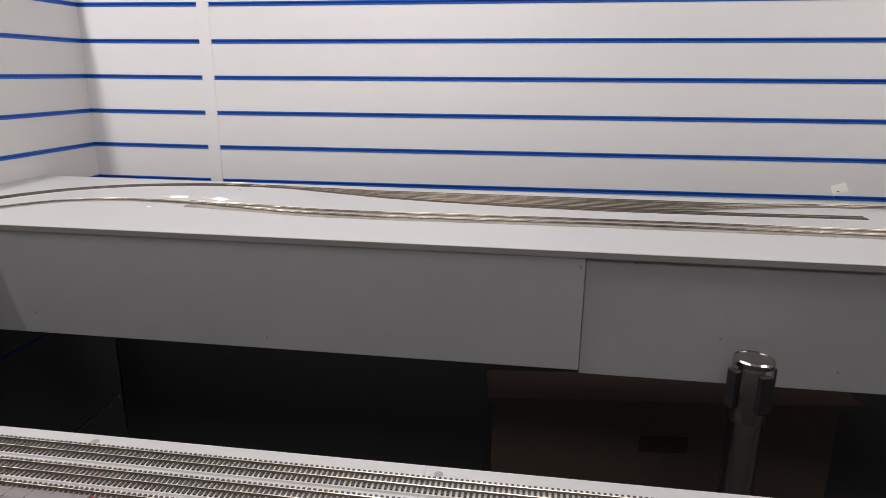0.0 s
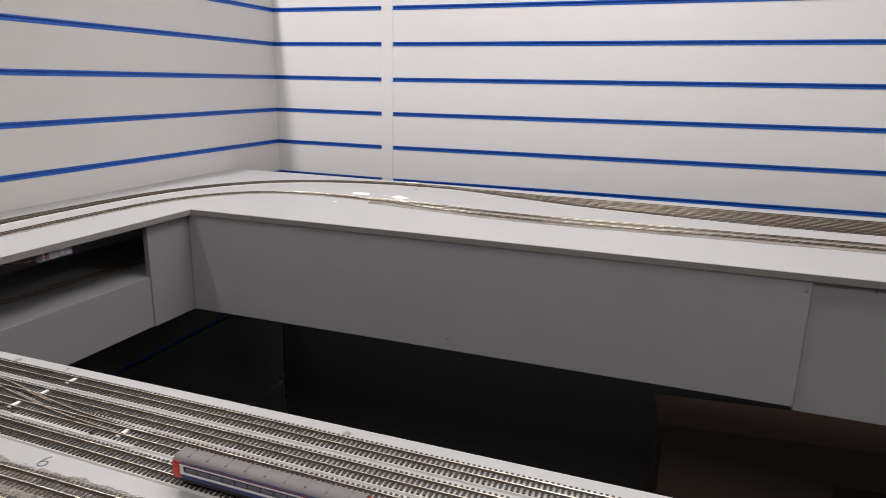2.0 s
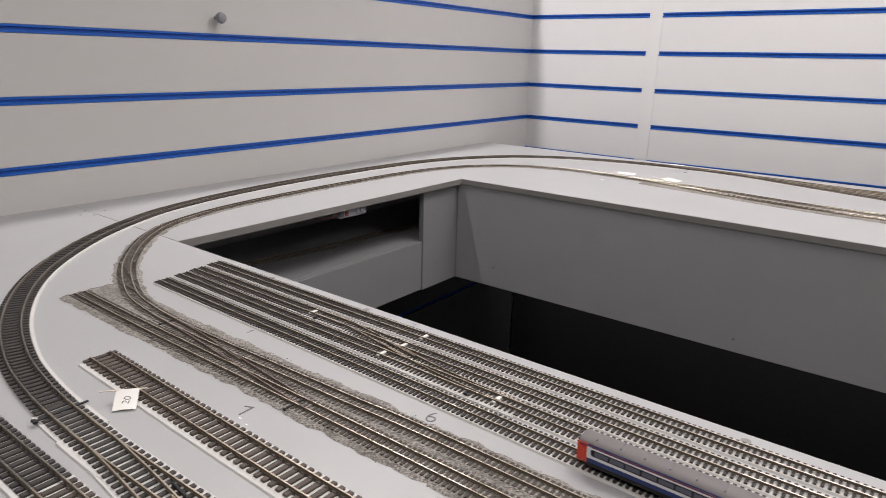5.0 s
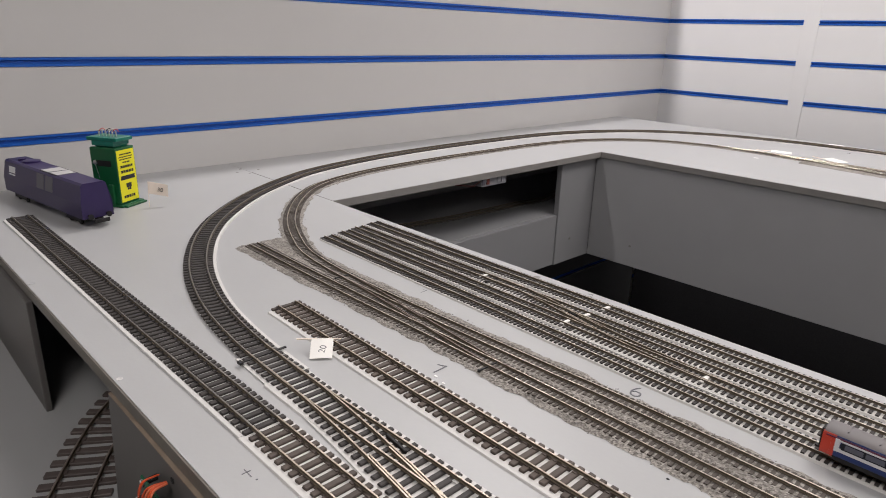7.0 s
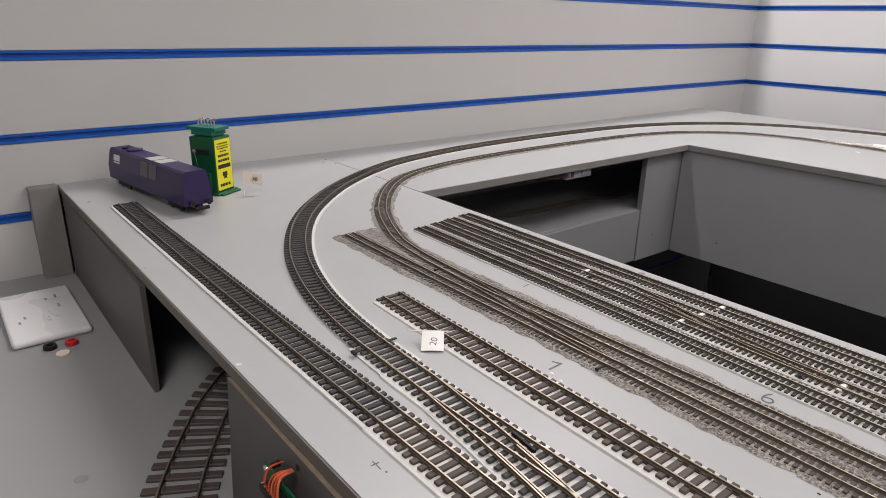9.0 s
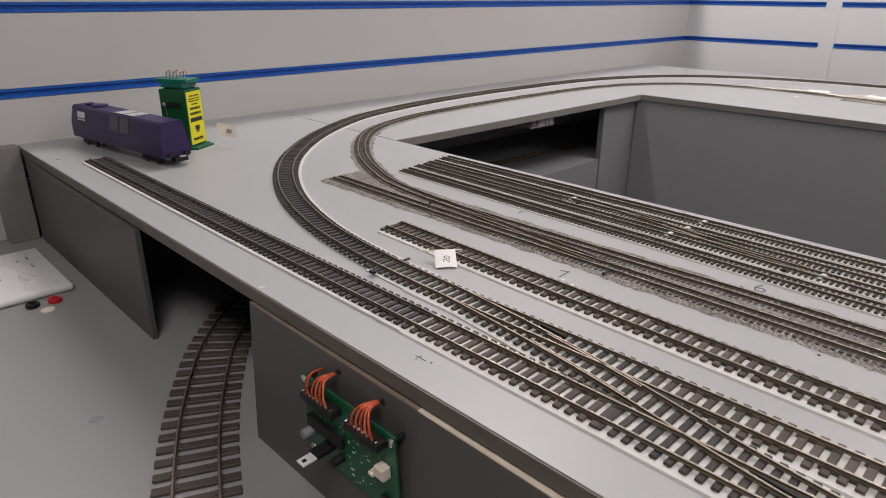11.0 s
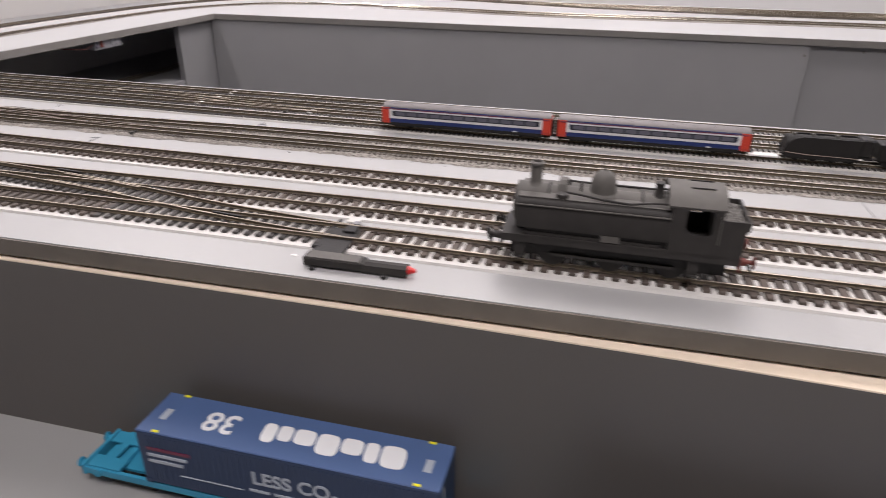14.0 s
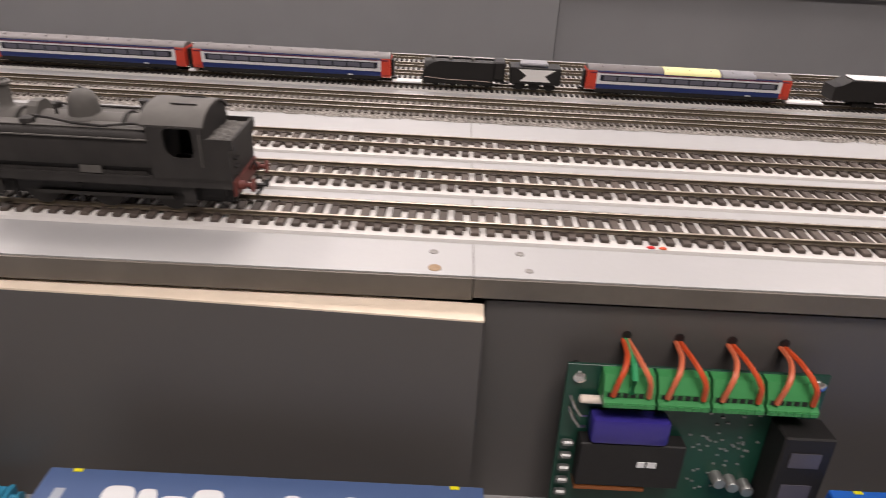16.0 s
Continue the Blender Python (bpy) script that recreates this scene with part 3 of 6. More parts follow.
def ballast(pts, left, right, h, label, parent):
    """A bed of loose ballast with ragged edges."""
    bm = bmesh.new()
    rows, n = [], max(6, int((left + right) / 0.0026))
    for i, p in enumerate(pts):
        d = pts[min(i + 1, len(pts) - 1)] - pts[max(i - 1, 0)]
        d.normalize()
        s = Vector((-d.y, d.x, 0))
        wob = 0.0035
        l = left + wob * noise.noise(p * 55) + 0.0022 * noise.noise(p * 260)
        r = right + wob * noise.noise(p * 55 + Vector((7, 3, 1))) + 0.0022 * noise.noise(p * 260 + Vector((5, 9, 2)))
        row = []
        for k in range(n + 1):
            u = k / n
            q = p + s * (-r + (l + r) * u)
            e = min(1.0, min(u, 1 - u) * n / 2.2)
            row.append(bm.verts.new((q.x + random.uniform(-4e-4, 4e-4), q.y + random.uniform(-4e-4, 4e-4), ZB + 0.0002 + h * e + random.uniform(-4.5e-4, 4.5e-4) * e)))
        rows.append(row)
    for a, b in zip(rows, rows[1:]):
        for k in range(n):
            bm.faces.new((a[k], a[k + 1], b[k + 1], b[k]))
    # loose grains strewn past the edges
    for i in range(1, len(pts)):
        d = pts[i] - pts[i - 1]
        s = Vector((-d.y, d.x, 0)).normalized()
        for k in range(max(1, round(d.length * 330))):
            side = random.choice((-1, 1))
            reach = (left if side > 0 else right) - 0.002 + random.expovariate(1 / 0.0013)
            c = pts[i - 1] + d * random.random() + s * (side * min(reach, 0.05))
            r, a0 = random.uniform(0.00035, 0.0008), random.uniform(0, 2.1)
            ring = [bm.verts.new((c.x + r * math.cos(a0 + 2.09 * j), c.y + r * math.sin(a0 + 2.09 * j), ZB)) for j in range(3)]
            tip = bm.verts.new((c.x + random.uniform(-0.3, 0.3) * r, c.y + random.uniform(-0.3, 0.3) * r, ZB + r * random.uniform(0.8, 1.5)))
            for j in range(3):
                bm.faces.new((ring[j], ring[(j + 1) % 3], tip))
    return part("ballast", bm, BALLAST, parent, label, absolute=True, kind="stuff")


near = lambda p: p.y < -1.60 and p.x < 1.55
pts_a = spline([(-0.283, -1.9845), (0.12, -1.9800), (0.35, -1.9765), (0.60, -1.9738), (1.0, -1.9730), (1.70, -1.9720)], 0.012)
near_a = [p for p in pts_a if p.x < 0.345]
track("oo", near_a, "straight dark-sleepered siding track with an open end on the board", near, under=UNDERLAY_GREY, rail=RAIL_DIM, uw=0.031, edge=-1)
track("oo", [near_a[-1]] + [p for p in pts_a if p.x >= 0.345], "straight brown-sleepered model track on a pale underlay by the board edge", near, off=-0.0015, skip=lambda p: p.x < near_a[-1].x + 0.006 or 0.49 < p.x < 0.662, wood=SLEEPER_BROWN)
pts_b = spline([(1.70, -1.9210), (1.0, -1.9235), (0.50, -1.9290), (0.30, -1.9325), (0.182, -1.925), (0.096, -1.907), (0.014, -1.877), (-0.069, -1.831), (-0.14, -1.774), (-0.218, -1.687), (-0.28, -1.587),
                (-0.315, -1.50), (-0.345, -1.35), (-0.358, -1.18), (-0.358, -1.0), (-0.343, -0.80), (-0.295, -0.63), (-0.205, -0.49), (-0.07, -0.395), (0.09, -0.344), (0.26, -0.328), (0.40, -0.343), (0.55, -0.388), (0.70, -0.428), (0.85, -0.452), (1.15, -0.484), (1.50, -0.484), (1.852, -0.468)], 0.010)
cut = next(i for i, p in enumerate(pts_b) if p.x < 0.30)
track("oo", pts_b[:cut + 1], "straight model track on white underlay leading off the crossover", near, off=0.0015, skip=lambda p: p.x < 0.49, wood=SLEEPER_BROWN)
track("oo", pts_b[cut:], "dark-sleepered model track curving round the corner of the layout", near, under=UNDERLAY_GREY, rail=RAIL_DIM, uw=0.031, edge=-1, skip=lambda p: p.x > 0.243 and p.y < -1.9)
track("oo", spline([(0.183, -1.8665), (0.44, -1.8705), (0.85, -1.8715), (1.70, -1.8710)], 0.012), "spare straight model track with an open end on white underlay", near, off=-0.0015, wood=SLEEPER_BROWN)
b_at = lambda x: min((p for p in pts_b if p.y > -0.6 and p.x > 0), key=lambda p: abs(p.x - x)).y
for k, (yy, x0) in enumerate([(-0.449, 0.66), (-0.414, 0.56), (-0.380, 0.46), (-0.350, 0.36)]):
    ctrl = [(x0 - 0.10, b_at(x0 - 0.10)), (x0, b_at(x0) + 0.002), (x0 + 0.16, (b_at(x0 + 0.16) + yy) / 2 + 0.006), (x0 + 0.36, yy), (1.40 + 0.05 * k, yy), (1.62 + 0.03 * k, yy * 0.45 - 0.178), (1.80, -0.326), (1.90, -0.324)]
    track("oo", spline(ctrl, 0.015), "storage siding of model track along the back wall", under=UNDERLAY_N, lift=0.0012 - 0.0002 * k, uw=0.029, wood=SLEEPER_DUSTY, group="back sidings")
track("oo", spline([(1.86, -0.324), (2.05, -0.324), (2.45, -0.330)], 0.015), "model track leading on from the back sidings", under=UNDERLAY_N, uw=0.029, wood=SLEEPER_DUSTY, group="back sidings")

e2 = spline([(1.75, -1.770), (1.2, -1.773), (0.56, -1.772), (0.40, -1.776), (0.20, -1.781), (0.09, -1.775), (0.025, -1.757), (-0.0645, -1.713), (-0.150, -1.647), (-0.207, -1.578), (-0.238, -1.50),
             (-0.255, -1.41), (-0.264, -1.28), (-0.266, -1.1), (-0.258, -0.92), (-0.230, -0.785), (-0.175, -0.685), (-0.10, -0.620), (0.0, -0.585), (0.1, -0.580), (0.234, -0.594), (0.40, -0.632), (0.55, -0.657), (0.70, -0.662), (0.885, -0.655), (1.20, -0.647), (1.6, -0.645), (2.2, -0.650)], 0.005)
e1 = spline([(0.002, -1.804), (0.2, -1.805), (0.55, -1.802), (1.75, -1.798)], 0.008)
e3 = spline([(0.20, -0.578), (0.36, -0.590), (0.55, -0.617), (0.75, -0.620), (0.9, -0.614), (1.4, -0.604), (2.2, -0.606)], 0.008)
t2 = track("n", e2, "narrow-gauge-looking small scale track bedded in grey ballast round the loop", None, under=None, lift=0.0012, skip=lambda p: 0.13 < p.x < 0.265 and p.y < -1.7, wood=SLEEPER_BED, group="ballasted tracks")
t1 = track("n", e1, "small scale track bedded in grey ballast with an open end", None, under=None, lift=0.0014, skip=lambda p: 0.265 < p.x < 0.40, wood=SLEEPER_BED, group="ballasted tracks")
t3 = track("n", e3, "small scale ballasted track along the back board", None, under=None, lift=0.0014, wood=SLEEPER_DUSTY, group="ballasted tracks")
ballast(spline([(-0.004, -1.794), (0.6, -1.788), (1.75, -1.784)], 0.0027), 0.033, 0.0300, 0.0017, "mixed grey ballast bed", t1)
curve = [p for p in e2 if p.x < 0.19 or p.y > -1.0]
ballast(curve, 0.0165, 0.0165, 0.0016, "mixed grey ballast bed", t2)
ballast(spline([(0.22, -0.600), (0.4, -0.624), (0.55, -0.649), (0.75, -0.652), (0.9, -0.646), (1.4, -0.637), (2.2, -0.638)], 0.0027), 0.040, 0.036, 0.0016, "mixed grey ballast bed", t3)

N_Y = [(-1.7175, -1.7250, -1.7315), (-1.6885, -1.6955, -1.7000), (-1.6645, -1.6680, -1.6705), (-1.6365, -1.6380, -1.6395)]
sidings = [spline([(0.030 - 0.004 * k, ya), (0.6, yb), (1.15, yc), (1.75, yc)], 0.02) for k, (ya, yb, yc) in enumerate(N_Y)]
for k in range(4):
    track("n", sidings[k], "small scale siding track on pale foam beside the well", None, under=UNDERLAY_N, skip=(None, lambda p: 0.385 < p.x < 0.53, lambda p: 0.24 < p.x < 0.385, None)[k], group="front sidings")

# ---- turnouts ----


def y_at(pts, x, front=True):
    """Where a path that runs along x passes a given x, on the front board alone if asked."""
    for p, q in zip(pts, pts[1:]):
        if min(p.x, q.x) <= x <= max(p.x, q.x) and (p.y < -1.6 or not front):
            return p.y + (q.y - p.y) * (x - p.x) / (q.x - p.x)
    return pts[0].y


def crossing(size, ctrl, label, z_lift, frog=None, bars=(), upper=None, lower=None, split=0.0, bed=None, wood=SLEEPER):
    """The diverging road of a turnout: long timbers under both roads, curved rails, check rails and tie bars."""
    K = KINDS[size]
    pts = spline(ctrl, 0.006, ZB)
    root = thing("turnout", (pts[0].x, pts[0].y, ZB), label=label, category="model turnout", group="turnouts")
    for s in (-1, 1):
        line = aside([p + Vector((0, 0, z_lift + K["h"] + 0.0001)) for p in pts], s * (K["gauge"] / 2 + 0.0006))
        rail_part("rail", line, K["rail"], RAILDULL if wood is SLEEPER_BED else RAIL_OLD, root)
        mid = aside([p + Vector((0, 0, z_lift + K["h"])) for p in pts[len(pts) * 2 // 5:len(pts) * 3 // 5]], s * (K["gauge"] / 2 - 0.0012))
        rail_part("check_rail", mid, K["rail"], RAILDULL if wood is SLEEPER_BED else RAIL_OLD, root)
    w, h, half = K["width"] / 2, K["h"], K["length"] / 2
    x, edges = pts[0].x, []
    while x < pts[-1].x:
        dy = y_at(pts, x, False)
        y0 = y1 = dy
        if upper:
            other = y_at(upper if x < split else lower, x)
            y0, y1 = min(dy, other), max(dy, other)
        bm = bmesh.new()
        box(bm, -w, w, y0 - half, y1 + half, 0, h, w * 0.3, pose(x, 0, ZB + z_lift - 0.0001))
        part("timber", bm, wood, root, absolute=True)
        edges.append((x, y0 - half, y1 + half))
        x += K["pitch"]
    if bed:
        outline = [(x, a - 0.0026) for x, a, b in edges] + [(x, b + 0.0016) for x, a, b in edges[::-1]]
        part("underlay", extrude(bmesh.new(), outline, ZB, ZB + z_lift - 0.0003, "z"), bed, root, "pale foam bed under the timbers", absolute=True)
    if frog:
        fx, fy, rz = frog
        bm = bmesh.new()
        k = K["gauge"] / 0.0165
        box(bm, -0.011 * k, 0.011 * k, -0.0010 * k, 0.0010 * k, 0, 0.0024 * k, 0.0003, pose(fx, fy, ZB + z_lift + K["h"] + 0.0002, 0, 0, rz))
        part("frog", bm, BLACKP, root, "black plastic frog", absolute=True)
    for bx, by, rz in bars:
        bm = bmesh.new()
        k = K["gauge"] / 0.0165
        box(bm, -0.0012 * k, 0.0012 * k, -0.021 * k, 0.019 * k, 0, 0.0010, 0.0002, pose(bx, by, ZB + z_lift + K["h"], 0, 0, rz))
        box(bm, -0.0030 * k, 0.0022 * k, -0.0225 * k, -0.0190 * k, -0.001, 0.0014, 0.0004, pose(bx, by, ZB + z_lift + K["h"], 0, 0, rz))
        part("tie_bar", bm, BLACKP, root, "black plastic tie bar and latch", absolute=True)
    return root


oo_cross = crossing("oo", [(0.245, -1.9310), (0.34, -1.9335), (0.45, -1.944), (0.56, -1.962), (0.66, -1.9733)], "crossover turnout with shiny rails joining two front tracks", 0.0015, (0.507, -1.9425, -9), [(0.257, -1.930, 1), (0.648, -1.9735, 1)], pts_b, pts_a, 0.49, UNDERLAY)
crossing("n", [(0.24, -1.6655), (0.31, -1.6670), (0.43, -1.687), (0.53, -1.6945)], "small crossover turnout between two sidings", 0.0015, (0.37, -1.6755, -10), [(0.262, -1.6660, 0), (0.482, -1.6940, 0)], sidings[2], sidings[1], 0.385, UNDERLAY_N)
crossing("n", [(0.13, -1.780), (0.20, -1.784), (0.31, -1.795), (0.40, -1.8035)], "ballasted small turnout between the two bedded tracks", 0.0014, (0.27, -1.792, -8), [(0.155, -1.781, 0), (0.385, -1.807, 0)], e2, e1, 0.265, None, SLEEPER_BED)
crossing("n", [(0.10, -0.581), (0.18, -0.585), (0.30, -0.590), (0.42, -0.598)], "small ballasted turnout on the back board", 0.0014, None, [(0.11, -0.583, 0)])
crossing("oo", [(0.20, -0.328), (0.32, -0.328), (0.46, -0.344), (0.60, -0.352)], "turnout at the throat of the back sidings", 0.0015, None, [(0.24, -0.328, 0), (0.47, -0.350, 0)])

for fx, fy, rz in ((0.416, -1.9270, -6), (0.575, -1.9700, -6)):
    bm = bmesh.new()
    box(bm, -0.011, 0.011, -0.0010, 0.0010, 0, 0.0026, 0.0003, pose(fx, fy, ZB + 0.0036, 0, 0, rz))
    part("frog", bm, BLACKP, oo_cross, "black plastic frog", absolute=True)

# bright gaps of white plastic where rails join
for jx, jy, w in ((0.382, -1.6375, 0.010), (0.379, -1.6665, 0.009), (0.375, -1.6930, 0.010), (0.507, -1.6950, 0.010), (0.248, -1.6660, 0.009), (1.395, -0.598, 0.012), (1.548, -0.590, 0.012), (1.748, -0.602, 0.009), (1.492, -0.486, 0.012)):
    bm = bmesh.new()
    box(bm, jx - 0.0018, jx + 0.0018, jy - w * 0.68, jy + w * 0.68, ZB + 0.0016, ZB + 0.0034, 0.0004)
    solid("rail_joint", bm, WHITEPAPER, "white plastic insulating joint across a siding track", "rail joint", "rail joints")
for jx, jy in ((0.466, -1.9200), (0.655, -1.9510), (0.692, -1.9725)):
    bm = bmesh.new()
    box(bm, jx - 0.0042, jx + 0.0042, jy - 0.0034, jy + 0.0034, ZB + 0.0016, ZB + 0.0030, 0.0003)
    solid("white_pad", bm, UNDERLAY, "small white plastic pad between the rails", "pad", "white pads")

# ---- large track on the lower shelf ----
big = spline([(-0.055, -1.87), (-0.015, -1.933), (0.042, -1.990), (0.092, -2.026), (0.156, -2.065), (0.221, -2.098), (0.30, -2.133), (0.42, -2.18), (0.62, -2.24), (0.90, -2.29)], 0.006)
track("o", big, "large scale curved track with brown sleepers running under the board", lambda p: p.y < -1.9, under=None, rail=RAILDULL, z=SHELF_Z, lift=0.0003)
hid = spline([(-0.33, -1.58), (-0.30, -1.45), (-0.277, -1.32), (-0.262, -1.22), (-0.256, -1.11), (-0.252, -1.0), (-0.246, -0.92), (-0.28, -0.75)], 0.012)
track("oo", hid, "half-hidden curved track on the dark lower deck", None, under=None, rail=RAILDULL, z=1.168, lift=0.0003, wood=SLEEPER_DUSTY)

# ---- locomotive ----
RT = ZB + 0.0015 + 0.0018 + 0.0024     # rail top


def wheel(parent, x, y, r, spokes, material):
    bm = bmesh.new()
    m = pose(x, y, r, 90)
    lathe(bm, [(r * 0.86, -0.0011), (r, -0.0011), (r, 0.0009), (r * 1.06, 0.0009), (r * 1.06, 0.0014), (r * 0.86, 0.0014)], m, 28)
    tyre = part("wheel", bm, material, parent, smooth=True)
    for k in range(spokes):
        bm = bmesh.new()
        box(bm, -0.0005, 0.0005, 0.0005, r * 0.9, -0.0007, 0.0007, 0, m @ pose(0, 0, 0, 0, 0, 360 * k / spokes))
        part("spoke", bm, material, tyre)
    part("hub", cyl(bmesh.new(), r * 0.22, r * 0.22, 0.003, m @ pose(0, 0, -0.0015), 12), material, tyre)
    return tyre


def sheet_with_window(x0, x1, z0, z1, hole, radii, y0, y1):
    """An upright sheet with one window cut through it; radii: the window's corners, from low x and z round by high x."""
    a0, a1, b0, b1 = hole
    mx, mz = (a0 + a1) / 2, (b0 + b1) / 2
    corners = ((a0, b0, 1, 1), (a1, b0, -1, 1), (a1, b1, -1, -1), (a0, b1, 1, -1))

    def inside(x, z):
        if not (a0 <= x <= a1 and b0 <= z <= b1):
            return False
        for (cx, cz, sx, sz), r in zip(corners, radii):
            dx, dz = (cx + sx * r - x) * sx, (cz + sz * r - z) * sz
            if dx > 0 and dz > 0 and dx * dx + dz * dz > r * r:
                return False
        return True

    angles = sorted([2 * math.pi * k / 36 for k in range(36)] + [math.atan2(z - mz, x - mx) % (2 * math.pi) for x in (x0, x1) for z in (z0, z1)])
    bm = bmesh.new()
    rings = []
    for a in angles:
        c, d = math.cos(a), math.sin(a)
        far = min(((x1 if c > 0 else x0) - mx) / c if abs(c) > 1e-9 else 1.0, ((z1 if d > 0 else z0) - mz) / d if abs(d) > 1e-9 else 1.0)
        lo, hi = 0.0, far
        for _ in range(24):
            mid = (lo + hi) / 2
            lo, hi = (mid, hi) if inside(mx + c * mid, mz + d * mid) else (lo, mid)
        rings.append([bm.verts.new((mx + c * r, y, mz + d * r)) for r, y in ((lo, y0), (far, y0), (far, y1), (lo, y1))])
    for p, q in zip(rings, rings[1:] + rings[:1]):
        for k in range(4):
            bm.faces.new((p[k], p[(k + 1) % 4], q[(k + 1) % 4], q[k]))
    return bm


def locomotive():
    """A pannier tank engine, chimney towards -x."""
    L = thing("model_locomotive", (0.8170, -1.9734, RT), 0.1, "weathered black pannier tank steam locomotive model standing on the front track", "model locomotive")
    x0, x1 = -0.0625, 0.0625
    bm = boxes((x0, x1, -0.0170, 0.0170, 0.0155, 0.0167))
    box(bm, x0, x1, -0.0170, -0.0162, 0.0128, 0.0158)
    box(bm, x0, x1, 0.0162, 0.0170, 0.0128, 0.0158)
    part("running_plate", bm, LOCO, L)
    # lower parts use a deeper black than LOCO, as shade under the plate
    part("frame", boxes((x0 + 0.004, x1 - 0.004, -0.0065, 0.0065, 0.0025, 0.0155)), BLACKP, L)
    for s in (-1, 1):
        for xx in (-0.0465, -0.0145, 0.0175):
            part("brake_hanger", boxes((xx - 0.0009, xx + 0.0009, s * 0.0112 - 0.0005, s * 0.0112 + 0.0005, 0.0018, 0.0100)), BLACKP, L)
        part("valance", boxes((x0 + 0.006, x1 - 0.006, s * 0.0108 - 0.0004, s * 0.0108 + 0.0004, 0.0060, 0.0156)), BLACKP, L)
    # blackened too, for the shade between tanks and running plate
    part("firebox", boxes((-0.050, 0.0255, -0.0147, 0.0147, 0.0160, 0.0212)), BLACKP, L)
    part("front_buffer_beam", boxes((x0 - 0.0012, x0, -0.0165, 0.0165, 0.0095, 0.0162), bevel=0.0002), LOCO, L)
    part("rear_buffer_beam", boxes((x1, x1 + 0.0012, -0.0165, 0.0165, 0.0095, 0.0162), bevel=0.0002), REDBEAM, L, "dull red rear buffer beam")
    # pannier tanks, with rounded shoulders
    for s in (-1, 1):
        ys = [(0.0045, 0.0205), (0.0163, 0.0205), (0.0168, 0.0215), (0.0168, 0.0325), (0.0160, 0.0345), (0.0140, 0.0357), (0.0110, 0.0360), (0.0045, 0.0360)]
        part("pannier_tank", extrude(bmesh.new(), [(s * y, z) for y, z in ys], -0.0555, 0.0255), LOCO, L, smooth=True)
        part("tank_top", boxes((-0.0550, 0.0250, min(s * 0.0050, s * 0.0142), max(s * 0.0050, s * 0.0142), 0.0358, 0.0363), bevel=0.0002), LOCOTOP, L, "dusty tank top")
        for xx in (-0.048, -0.030, 0.004, 0.0215):
            part("handrail_knob", lathe(bmesh.new(), [(0.0005, 0), (0.0005, 0.0008), (0.0002, 0.0011)], pose(xx, s * 0.0170, 0.0329, 90 * s), 8), LOCOTOP, L)
        bm = bmesh.new()
        box(bm, -0.0555, 0.0255, s * 0.0172 - 0.0004, s * 0.0172 + 0.0004, 0.0326, 0.0331)
        part("handrail", bm, LOCOTOP, L)
        bm = bmesh.new()
        tube(bm, [Vector((-0.030, s * 0.0095, 0.0385)), Vector((-0.022, s * 0.0100, 0.0380)), Vector((-0.010, s * 0.0125, 0.0372)), Vector((0.004, s * 0.0135, 0.0368)), Vector((0.016, s * 0.0110, 0.0375)), Vector((0.0255, s * 0.0115, 0.0380))], 0.00055)
        part("feed_pipe", bm, LOCO, L, smooth=True)
        part("filler_valve", lathe(bmesh.new(), [(0.0032, 0.0), (0.0034, 0.0009), (0.0030, 0.0020), (0.0012, 0.0024)], pose(-0.0315, s * 0.0112, 0.0362), 16), LOCO, L, smooth=True)
        part("tank_step", boxes((-0.009, 0.001, s * 0.0158 - 0.0008, s * 0.0158 + 0.0008, 0.0172, 0.0205)), LOCOTOP, L, "worn grey step plate")
        part("splasher_valance", boxes((-0.052, 0.022, s * 0.0150 - 0.0006, s * 0.0150 + 0.0006, 0.0167, 0.0182)), LOCO, L)
    bo = [(0.0098 * math.cos(a), 0.0285 + 0.0098 * math.sin(a)) for a in [2 * math.pi * i / 28 for i in range(28)]]
    part("boiler", extrude(bmesh.new(), bo, -0.054, 0.0255), LOCOTOP, L, smooth=True)
    sb = [(0.0106 * math.cos(a), 0.0285 + 0.0106 * math.sin(a)) for a in [2 * math.pi * i / 28 for i in range(28)]]
    part("smokebox", extrude(bmesh.new(), sb, -0.0572, -0.0400), LOCOTOP, L, smooth=True)
    part("smokebox_door", lathe(bmesh.new(), [(0.0092, 0), (0.0085, 0.0010), (0.005, 0.0018), (0.0008, 0.0021)], pose(-0.0572, 0, 0.0285, 0, -90), 24), LOCO, L, smooth=True)
    part("chimney", lathe(bmesh.new(), [(0.0050, 0), (0.0037, 0.0010), (0.0031, 0.0024), (0.0033, 0.0098), (0.0037, 0.0100), (0.0042, 0.0106), (0.0042, 0.0114), (0.0034, 0.0120), (0.0026, 0.0120), (0.0024, 0.0085)], pose(-0.0475, 0, 0.0380), 24), LOCOTOP, L, smooth=True)
    part("dome", lathe(bmesh.new(), [(0.0086, 0), (0.0072, 0.0012), (0.0069, 0.0045), (0.0066, 0.0070), (0.0056, 0.0093), (0.0038, 0.0109), (0.0016, 0.0117), (0.0010, 0.0119), (0.0009, 0.0126), (0.0003, 0.0129)], pose(-0.0105, 0, 0.0365), 28), LOCOTOP, L, smooth=True)
    part("safety_valve", lathe(bmesh.new(), [(0.0040, 0), (0.0028, 0.0012), (0.0023, 0.0035), (0.0022, 0.0062), (0.0027, 0.0068), (0.0027, 0.0075), (0.0018, 0.0076)], pose(0.0190, 0, 0.0372), 20), LOCO, L, smooth=True)
